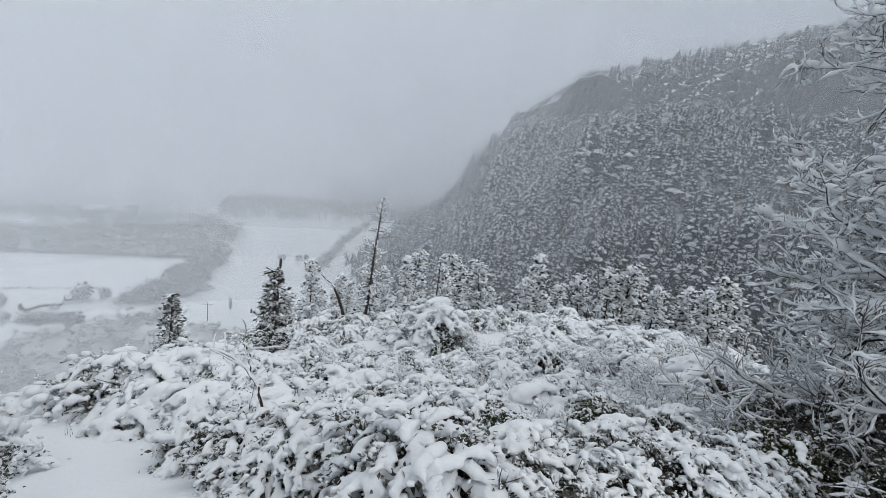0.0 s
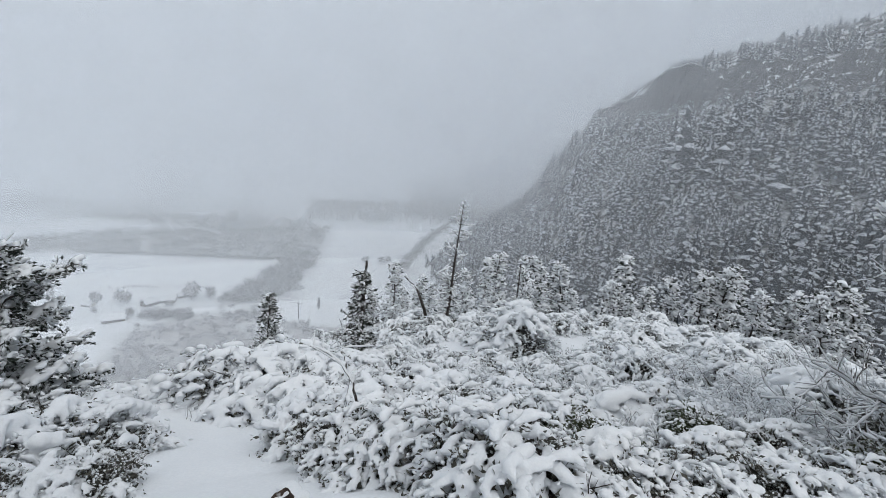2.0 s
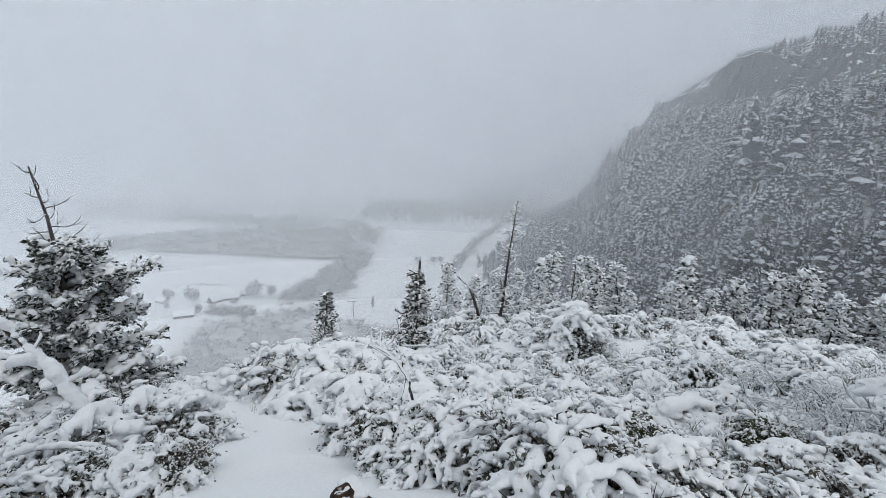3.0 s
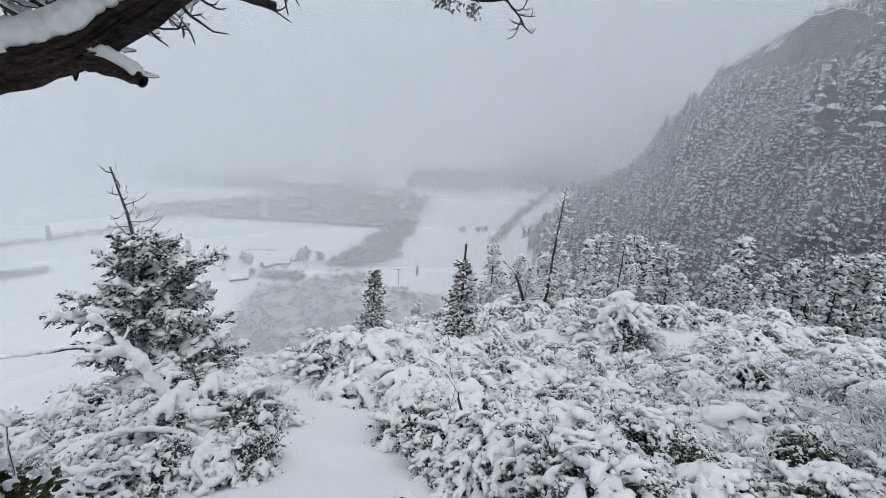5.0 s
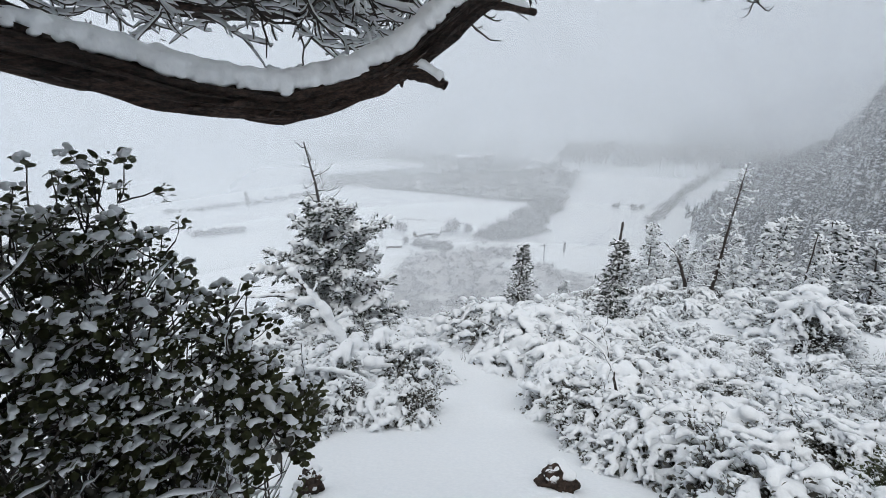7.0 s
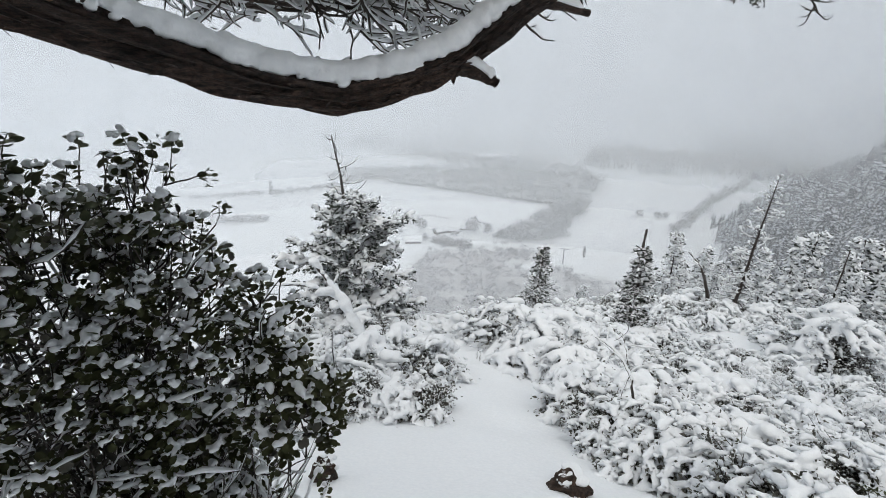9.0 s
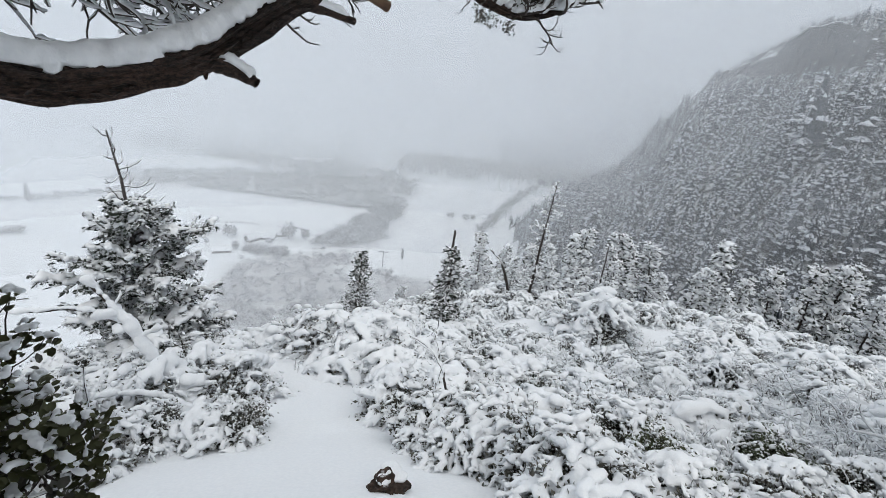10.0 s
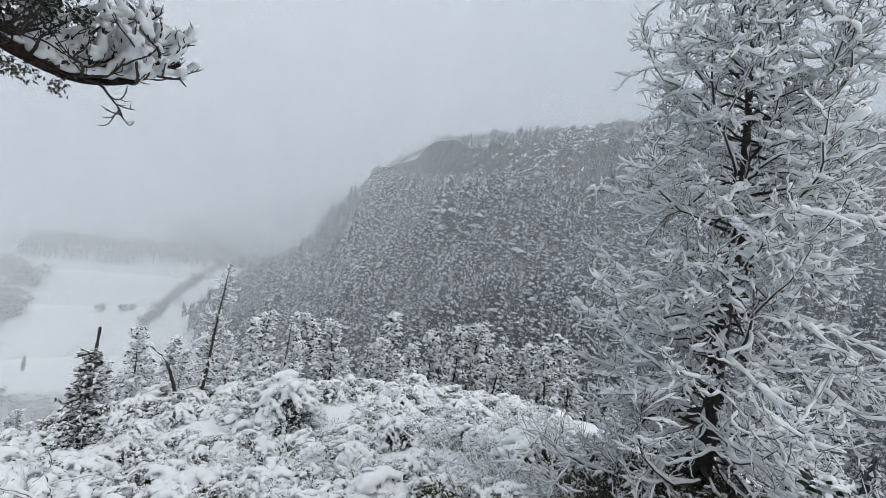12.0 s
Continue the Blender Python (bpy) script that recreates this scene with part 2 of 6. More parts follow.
# compass bearing from the lookout (0 ahead, to the right positive): foot, crag and crest of the mountain side
FOOT_R = [(3, 560), (5, 520), (8, 330), (12, 250), (20, 200), (30, 175), (50, 150), (90, 120), (130, 100)]
FOOT_Z = [(3, -168), (5, -166), (8, -150), (12, -135), (20, -115), (30, -102), (50, -90), (90, -60), (130, -20)]
CREST_R = [(3, 575), (5, 540), (9.8, 600), (12.3, 620), (16, 640), (17.4, 640), (21.4, 540), (28, 440), (37, 400), (60, 400), (90, 380), (130, 300)]
CREST_E = [(3, -16.3), (4.8, -17.0), (6.7, -15.3), (9.8, -12.6), (12.3, -11.0), (15.5, -8.6), (17.4, -5.4), (19.1, -3.2), (20.7, -1.4), (22.4, 0.8), (24.5, 2.9), (27, 4.7), (28.4, 5.8), (31.5, 6.5), (33.7, 7.2), (36, 7.9), (39, 8.7), (42, 9.4), (45, 10.3), (48, 11.0), (52.5, 11.6), (70, 13.4), (130, 14.4)]
CRAG_LOW = [(21.8, -0.3), (24.5, 1.2), (27.4, 1.7), (30, 2.6), (33, 3.2), (36.8, 4.2), (39.5, 4.9), (43.2, 4.8), (46, 4.6), (48.2, 4.5), (53, 4.7), (75, 6.4), (130, 8.5)]
CRAG_TOP = [(22, 0.6), (22.5, 1.1), (24.9, 2.4), (26.5, 3.1), (27.6, 4.6), (28.4, 5.6), (31.2, 5.8), (32.3, 5.3), (35.2, 6.2), (38.6, 6.3), (40.2, 6.6), (42.7, 6.7), (45, 7.5), (48.4, 8.8), (52, 9.0), (75, 10.2), (130, 12)]
HILL_E = [(-40, -12.0), (-4, -10.5), (4, -8.6), (9.3, -6.7), (13, -5.1), (17.4, -2.9), (25, 0.5), (130, 2)]
EYE_Z = 1.6


def height(x, y):
    """Height of the ground at x, y."""
    x, y = np.asarray(x, float), np.asarray(y, float)
    r, az = np.hypot(x, y), np.degrees(np.arctan2(x, y))
    # the knoll in front of the lookout
    turn = np.abs(az)
    f = np.where(turn < 90, r * np.cos(np.radians(np.minimum(turn, 90)) * 0.55), r * 0.65 * (1 - (turn - 90) / 55))
    side = 1 / (1 + np.exp(-(az + 14) / 5.0))
    z = table(f, LEFT) * (1 - side) + table(f, NEAR) * side
    z = z + 0.15 * np.clip(x - 3.5, 0, 7) * np.clip(1.6 - r / 25, 0, 1)
    z = z + waves(x, y, 0.55) * 0.05 * np.clip(r / 3 - 0.3, 0, 1) + waves(x, y, 1.6, 2.0) * 0.10 * np.clip(r / 4 - 0.6, 0, 1)
    z = z + waves(x, y, 22, 4.0) * 2.5 * np.clip((r - 30) / 60, 0, 1) * np.clip((z - VALLEY) / 30, 0, 1)
    z = np.maximum(z, VALLEY + waves(x, y, 60, 1.0) * 0.5)
    # the mountain side
    rf, zf, rc = table(az, FOOT_R), table(az, FOOT_Z), table(az, CREST_R)
    tan = lambda e: np.tan(np.radians(e))
    crag = np.clip((az - 22) / 3, 0, 1)
    back = np.where(az > 33, 62.0, np.interp(az, [22, 28, 33], [8.0, 14.0, 62.0]))
    r1 = rc - back
    r2 = r1 + 5
    z1 = EYE_Z + r1 * tan(table(az, CRAG_LOW)) * crag + r1 * tan(table(az, CREST_E)) * (1 - crag)
    z2 = EYE_Z + r2 * tan(table(az, CRAG_TOP)) * crag + r2 * tan(table(az, CREST_E)) * (1 - crag)
    z3 = EYE_Z + rc * tan(table(az, CREST_E))
    t = np.clip((r - rf) / (r1 - rf), 0, 1)
    slope = zf + (z1 - zf) * t ** 0.92
    slope = np.where(r > r1, z1 + (z2 - z1) * np.clip((r - r1) / 5, 0, 1), slope)
    slope = np.where(r > r2, z2 + (z3 - z2) * np.clip((r - r2) / np.maximum(rc - r2, 1), 0, 1), slope)
    slope = np.where(r > rc, z3 - (r - rc) * 0.45, slope)
    slope = slope + waves(x, y, 30, 3.0) * 3.0 * np.clip((r - rf) / 60, 0, 1) * np.clip((r1 - r) / 40, 0.1, 1)
    slope = np.where((az > 3) & (r > rf), slope, -1e4)
    z = np.maximum(z, slope)
    # a far wooded hill behind it
    far = EYE_Z + 1150 * tan(table(az, HILL_E)) - np.abs(r - 1150) * 0.35
    return np.maximum(z, np.where(az > -60, far, -1e4))


# ---- mesh tools ----
class Soup:
    """Gathers vertices and faces of one mesh."""

    def __init__(self):
        self.v, self.tri, self.quad, self.n = [], [], [], 0

    def add(self, v, tri=None, quad=None):
        v = np.asarray(v, float).reshape(-1, 3)
        if tri is not None and len(tri):
            self.tri.append(np.asarray(tri, int).reshape(-1, 3) + self.n)
        if quad is not None and len(quad):
            self.quad.append(np.asarray(quad, int).reshape(-1, 4) + self.n)
        self.v.append(v)
        self.n += len(v)

    def scatter(self, shape, turns, places):
        """Copies of one small shape (vertices, triangles), each with its own 3x3 turn and place, baked into this mesh."""
        v, f = shape
        turns, places = np.asarray(turns, float), np.asarray(places, float)
        if not len(places):
            return
        out = np.einsum("nij,vj->nvi", turns, v) + places[:, None, :]
        faces = f[None] + (np.arange(len(places)) * len(v))[:, None, None]
        self.add(out.reshape(-1, 3), tri=faces.reshape(-1, 3))

    def mesh(self, name, mat, smooth=True):
        me = bpy.data.meshes.new(name)
        v = np.concatenate(self.v) if self.v else np.zeros((0, 3))
        tri = np.concatenate(self.tri) if self.tri else np.zeros((0, 3), int)
        quad = np.concatenate(self.quad) if self.quad else np.zeros((0, 4), int)
        me.vertices.add(len(v))
        me.vertices.foreach_set("co", v.astype(np.float32).ravel())
        me.loops.add(tri.size + quad.size)
        me.loops.foreach_set("vertex_index", np.concatenate([tri.ravel(), quad.ravel()]).astype(np.int32))
        me.polygons.add(len(tri) + len(quad))
        me.polygons.foreach_set("loop_start", np.concatenate([np.arange(len(tri)) * 3, tri.size + np.arange(len(quad)) * 4]).astype(np.int32))
        me.update(calc_edges=True)
        me.polygons.foreach_set("use_smooth", np.full(len(me.polygons), smooth))
        me.materials.append(mat)
        return me


def part(name, shape, mat, parent=None, label="", smooth=True):
    """Links a Soup or a bmesh as one mesh object under a thing or a part."""
    if isinstance(shape, Soup):
        me = shape.mesh(name, mat, smooth)
    else:
        me = bpy.data.meshes.new(name)
        shape.to_mesh(me)
        shape.free()
        me.materials.append(mat)
    ob = new(name, me)
    if parent:
        ob.parent = parent
    return tagged(ob, label)


def thing(name, label, category, group="", at=(0, 0, 0)):
    ob = new(name)
    ob.empty_display_size = 0.1
    ob.location = at
    return tagged(ob, label, category, group)


def unit(v):
    v = np.asarray(v, float)
    return v / np.maximum(np.linalg.norm(v, axis=-1, keepdims=True), 1e-9)


def ico(level):
    bm = bmesh.new()
    bmesh.ops.create_icosphere(bm, subdivisions=level, radius=1)
    v = np.array([p.co[:] for p in bm.verts])
    f = np.array([[q.index for q in p.verts] for p in bm.faces])
    bm.free()
    return v, f


def lump(rng, level, rough):
    """A lump of snow about 1 in radius, flatter below."""
    v, f = ico(level)
    k = 1 + rough * (waves(v[:, 0], v[:, 1] + 3 * v[:, 2], 0.35, rng.random() * 9) + 0.5 * (rng.random(len(v)) - 0.5))
    v = v * k[:, None]
    v[:, 2] = np.where(v[:, 2] < 0, v[:, 2] * 0.55, v[:, 2])
    return v, f


def leaf_shape(length, width, fold=0.25, curl=0.15):
    """An oval leaf of eight triangles along x, folded at its rib."""
    xs = np.array([0.0, 0.25, 0.6, 0.88, 1.0]) * length
    ws = np.array([0.0, 0.42, 0.5, 0.28, 0.0]) * width
    z = -curl * length * (xs / length) ** 2
    v = [(0, 0, 0)]
    for i in (1, 2, 3):
        v += [(xs[i], 0, z[i]), (xs[i], ws[i], z[i] + fold * ws[i]), (xs[i], -ws[i], z[i] + fold * ws[i])]
    v.append((xs[4], 0, z[4]))
    f = [(0, 1, 2), (0, 3, 1), (1, 4, 5), (1, 5, 2), (1, 6, 4), (1, 3, 6), (4, 7, 8), (4, 8, 5), (4, 9, 7), (4, 6, 9), (7, 10, 8), (7, 9, 10)]
    return np.array(v), np.array(f)


def frames_along(x_dir, roll):
    """Turns whose x axis is x_dir and whose z axis is as upright as it can be, rolled."""
    x = unit(x_dir)
    up = np.tile((0.0, 0.0, 1.0), (len(x), 1)) + 1e-3
    y = unit(np.cross(up, x))
    z = np.cross(x, y)
    c, s = np.cos(roll)[:, None], np.sin(roll)[:, None]
    y2, z2 = y * c + z * s, z * c - y * s
    return np.stack([x, y2, z2], axis=2)


def tube(soup, pts, radii, sides=5):
    """A round limb along a line of points."""
    pts, radii = np.asarray(pts, float), np.asarray(radii, float)
    d = unit(np.gradient(pts, axis=0))
    ref = np.where(np.abs(d[:, 2:3]) > 0.92, (1.0, 0.0, 0.0), (0.0, 0.0, 1.0))
    s = unit(np.cross(d, ref))
    u = np.cross(s, d)
    a = np.linspace(0, 2 * np.pi, sides, endpoint=False)
    ring = s[:, None] * np.cos(a)[None, :, None] + u[:, None] * np.sin(a)[None, :, None]
    v = pts[:, None] + ring * (radii[:, None, None] if radii.ndim == 1 else radii[:, :, None])
    k, i = len(pts), np.arange(sides)
    quads = [np.stack([j * sides + i, j * sides + (i + 1) % sides, (j + 1) * sides + (i + 1) % sides, (j + 1) * sides + i], 1) for j in range(k - 1)]
    soup.add(v, quad=np.concatenate(quads))


def snow_on(soup, rng, pts, radii, depth, sides=5, ragged=0.5):
    """Snow lying along the top of a limb, lumpy, thinner where the limb is steep."""
    pts, radii = np.asarray(pts, float), np.asarray(radii, float)
    d = unit(np.gradient(pts, axis=0))
    flat = np.sqrt(np.clip(1 - d[:, 2] ** 2, 0, 1))
    s = np.cross(d, (0.0, 0.0, 1.0))
    s = s / np.maximum(np.linalg.norm(s, axis=1, keepdims=True), 0.25)
    k = len(pts)
    wob = 1 + ragged * (rng.random(k) - 0.5) * 2
    end = np.minimum(1, np.minimum(np.arange(k), np.arange(k)[::-1]) * 0.9 + 0.35)
    h = depth * wob * flat * end
    w = (radii * 0.9 + depth * 0.45 * wob) * end * (0.4 + 0.6 * flat)
    c = pts + np.array((0, 0, 1.0)) * (radii * 0.55 + h * 0.35)[:, None]
    a = np.linspace(0, 2 * np.pi, sides, endpoint=False)
    v = c[:, None] + s[:, None] * (w[:, None] * np.cos(a))[..., None] + np.array((0, 0, 1.0)) * (h[:, None] * np.sin(a) * np.where(np.sin(a) < 0, 0.6, 0.8))[..., None]
    i = np.arange(sides)
    quads = [np.stack([j * sides + i, j * sides + (i + 1) % sides, (j + 1) * sides + (i + 1) % sides, (j + 1) * sides + i], 1) for j in range(k - 1)]
    soup.add(v, quad=np.concatenate(quads))


def limb(rng, start, way, length, n, wander=0.12, droop=0.0, lift=0.0):
    """A crooked line of n points: droops along its way, lifts at its tip."""
    p, d, out = np.array(start, float), unit(way), [np.array(start, float)]
    step = length / (n - 1)
    for i in range(1, n):
        t = i / (n - 1)
        d = unit(d + rng.normal(0, wander, 3) + np.array((0, 0, -droop * (1 - t) + lift * t)) * (3.0 / n))
        p = p + d * step
        out.append(p.copy())
    return np.array(out)


def at(line, t):
    """A point and the way at the share t of a line."""
    k = t * (len(line) - 1)
    i = min(int(k), len(line) - 2)
    return line[i] + (line[i + 1] - line[i]) * (k - i), unit(line[i + 1] - line[i])


def merged(soup, rng, c, r, voxel, flat=0.75):
    """One skin round many soft balls of snow that run together: radii r at c, flatter below."""
    c, r = np.asarray(c, float), np.asarray(r, float)
    reach = r * 1.45
    lo = (c - reach[:, None]).min(0) - 2 * voxel
    dim = np.ceil(((c + reach[:, None]).max(0) + 2 * voxel - lo) / voxel).astype(int) + 1
    f = np.zeros(dim, np.float32)
    for p, q in zip(c, reach):
        a = np.maximum(((p - q - lo) / voxel).astype(int), 0)
        e = np.minimum(((p + q - lo) / voxel).astype(int) + 2, dim)
        g = [np.arange(a[k], e[k]) * voxel + lo[k] - p[k] for k in range(3)]
        dz = np.where(g[2] < 0, g[2] * 1.5, g[2]) / flat
        d = (g[0] ** 2)[:, None, None] + (g[1] ** 2)[None, :, None] + (dz ** 2)[None, None, :]
        f[a[0]:e[0], a[1]:e[1], a[2]:e[2]] += np.maximum(0, 1 - d / q ** 2) ** 2
    f = f * (1 + 0.35 * (rng.random(dim, np.float32) - 0.5)) - 0.27
    s = f > 0
    n = [slice(0, -1), slice(1, None)]
    corner = [(i, j, k) for i in (0, 1) for j in (0, 1) for k in (0, 1)]
    count = sum(s[n[i], n[j], n[k]].astype(np.int8) for i, j, k in corner)
    cell = np.argwhere((count > 0) & (count < 8))
    idx = np.full(count.shape, -1)
    idx[tuple(cell.T)] = np.arange(len(cell))
    val = np.stack([f[cell[:, 0] + i, cell[:, 1] + j, cell[:, 2] + k] for i, j, k in corner], 1)
    pos, hits = np.zeros((len(cell), 3)), np.zeros(len(cell))
    for x in range(8):
        for y in range(x + 1, 8):
            if sum(abs(corner[x][k] - corner[y][k]) for k in range(3)) == 1:
                m = (val[:, x] > 0) != (val[:, y] > 0)
                t = val[m, x] / (val[m, x] - val[m, y])
                pos[m] += np.array(corner[x]) + t[:, None] * (np.array(corner[y]) - np.array(corner[x]))
                hits[m] += 1
    v = (cell + pos / np.maximum(hits, 1)[:, None]) * voxel + lo
    quads = []
    for ax in range(3):
        u, w = (ax + 1) % 3, (ax + 2) % 3
        one, two = [slice(None)] * 3, [slice(None)] * 3
        one[ax], two[ax] = slice(0, -1), slice(1, None)
        at_edge = np.argwhere(s[tuple(one)] != s[tuple(two)])
        du, dw = np.eye(3, dtype=int)[u], np.eye(3, dtype=int)[w]
        q = np.stack([idx[tuple((at_edge - d).T)] for d in (du + dw, dw, 0 * du, du)], 1)
        flip = s[tuple(at_edge.T)]
        q[~flip] = q[~flip][:, ::-1]
        quads.append(q)
    soup.add(v, quad=np.concatenate(quads))


def roll(rng, line, r, n, taper=0.5):
    """Balls of snow along a line."""
    t = (np.arange(n) + 0.5 * rng.random(n)) / n
    c = np.stack([np.interp(t * (len(line) - 1), np.arange(len(line)), line[:, k]) for k in range(3)], 1)
    return c + rng.normal(0, 0.22 * r, (n, 3)), r * rng.uniform(0.55, 1.2, n) * (1 - taper * t)




# ---- the ground, one sheet out to the horizon ----
WOOD = [(-450, 535), (-440, 590), (-335, 650), (-231, 690), (-128, 655), (-90, 586), (-119, 545), (-201, 547), (-339, 550)]
BELT = [(-119, 545), (-84, 580), (-92, 495), (-94, 427), (-149, 412), (-130, 464)]
SCRUB = [(-187, 321), (-190, 366), (-165, 384), (-105, 410), (-95, 380), (-121, 372), (-60, 330), (-60, 250), (-130, 225), (-170, 270)]
HILLFOOT = [(-60, 330), (-95, 378), (40, 350), (60, 300), (-20, 250), (-60, 250)]
BACK_WOOD = [(-560, 740), (-300, 690), (-231, 672), (-128, 655), (-88, 600), (-80, 650), (-118, 735), (-330, 745), (-600, 850)]
BRUSHLAND = [WOOD, BELT, SCRUB, HILLFOOT, BACK_WOOD]


def inside(x, y, poly):
    """Which of the points lie in a polygon."""
    res = np.zeros(x.shape, bool)
    for (ax, ay), (bx, by) in zip(poly, poly[1:] + poly[:1]):
        cross = ((ay > y) != (by > y)) & (x < (bx - ax) * (y - ay) / (by - ay + 1e-9) + ax)
        res ^= cross
    return res


def ground_sheet():
    bearings = np.concatenate([np.arange(-180, -84, 4.0), np.arange(-84, 88, 0.7), np.arange(88, 180, 4.0)])
    rings = np.concatenate([np.geomspace(0.25, 40, 130), np.geomspace(41.5, 300, 44), np.arange(303, 660, 5.5), np.geomspace(670, 4800, 40)])
    az, r = np.meshgrid(np.radians(bearings), rings)
    x, y = r * np.sin(az), r * np.cos(az)
    z = height(x, y)
    s = Soup()
    n, k = len(bearings), len(rings)
    i, j = np.meshgrid(np.arange(n), np.arange(k - 1))
    i, j = i.ravel(), j.ravel()
    quad = np.stack([j * n + i, (j + 1) * n + i, (j + 1) * n + (i + 1) % n, j * n + (i + 1) % n], 1)[:, ::-1]
    tri = [(k * n, (q + 1) % n, q) for q in range(n)]
    v = np.concatenate([np.stack([x, y, z], -1).reshape(-1, 3), [[0, 0, float(height(0, 0.01))]]])
    s.add(v, tri=tri, quad=quad)
    ob = part("ground", s, LAND)
    # needle litter and thin snow under the woods
    ob.data.materials.append(FLOOR)
    q = ob.data.polygons
    mid = np.empty(len(q) * 3, np.float32)
    q.foreach_get("center", mid)
    mid = mid.reshape(-1, 3)
    far, az = np.hypot(mid[:, 0], mid[:, 1]), np.degrees(np.arctan2(mid[:, 0], mid[:, 1]))
    wooded = (az > 2) & (az < 100) & (far > 34) & (far < 700) & (mid[:, 2] > VALLEY + 2.5)
    q.foreach_set("material_index", wooded.astype(np.int32))
    # low grey brush coming through the snow of the valley
    soft = np.zeros(len(v))
    shake = np.random.default_rng(9)
    for k in range(10):
        dx, dy = shake.normal(0, 7, 2)
        bx, by = v[:, 0] + 8 * waves(v[:, 0], v[:, 1], 12, 3.0) + dx, v[:, 1] + 8 * waves(v[:, 0], v[:, 1], 9, 6.0) + dy
        hit = np.zeros(len(v), bool)
        for poly in BRUSHLAND:
            hit |= inside(bx, by, poly)
        soft += hit / 10
    ob.data.attributes.new("brush", "FLOAT", "POINT").data.foreach_set("value", soft.astype(np.float32))
    return ob


tagged(ground_sheet(), "snow-covered hillside falling to flat white fields in a valley", "ground", kind="structure")

# falling snow in the air, thicker with distance
for radius, share in ((75, 0.07), (150, 0.11), (230, 0.13), (320, 0.14), (430, 0.15), (560, 0.18), (700, 0.26), (830, 0.42), (960, 0.55), (1300, 0.85)):
    s = Soup()
    az = np.radians(np.arange(-112, 118.1, 2.0))
    low = -172.0 if radius > 200 else -radius * 0.9
    zs = np.linspace(low, radius * 0.9, 8)
    a, z = np.meshgrid(az, zs)
    v = np.stack([radius * np.sin(a), radius * np.cos(a), z], -1)
    n = len(az)
    i, j = np.meshgrid(np.arange(n - 1), np.arange(len(zs) - 1))
    i, j = i.ravel(), j.ravel()
    s.add(v, quad=np.stack([j * n + i, j * n + i + 1, (j + 1) * n + i + 1, (j + 1) * n + i], 1))
    tagged(part("mist", s, mist("mist_%d" % radius, share)), "thin grey veil of falling snow in the air", "mist", kind="structure")


def crag():
    """The grey rock band under the mountain's brow, with ledges."""
    s = Soup()
    az = np.arange(22.5, 84, 0.12)
    levels = np.linspace(-0.12, 1.08, 26)
    back = np.where(az > 33, 62.0, np.interp(az, [22, 28, 33], [8.0, 14.0, 62.0]))
    r1 = table(az, CREST_R) - back
    lo, hi = EYE_Z + r1 * np.tan(np.radians(table(az, CRAG_LOW))), EYE_Z + r1 * np.tan(np.radians(table(az, CRAG_TOP)))
    lo, hi = lo - 2.5 + 3 * waves(az, az * 0, 1.1, 1.0), hi + 0.8 + 2.2 * waves(az, az * 0, 0.7, 4.0)
    A, L = np.meshgrid(az, levels)
    z = lo + (hi - lo) * L
    out = 3.0 + 2.6 * waves(A * 2.2, L * 3.0, 1.0, 2.0) + 1.6 * waves(A * 7, L * 6, 1.0, 5.0) + 2.5 * (1 - L) + 1.8 * np.floor(3.2 * (1 - L) + 0.5 * waves(A, L, 0.9)) / 3
    r = r1 - out
    r[-1] += 9
    a = np.radians(A)
    n = len(az)
    i, j = np.meshgrid(np.arange(n - 1), np.arange(len(levels) - 1))
    i, j = i.ravel(), j.ravel()
    s.add(np.stack([r * np.sin(a), r * np.cos(a), z], -1), quad=np.stack([j * n + i, j * n + i + 1, (j + 1) * n + i + 1, (j + 1) * n + i], 1))
    return part("cliff", s, ROCK, smooth=False)


tagged(crag(), "grey rock cliff band with snowy ledges below the mountain brow", "cliff", kind="structure")


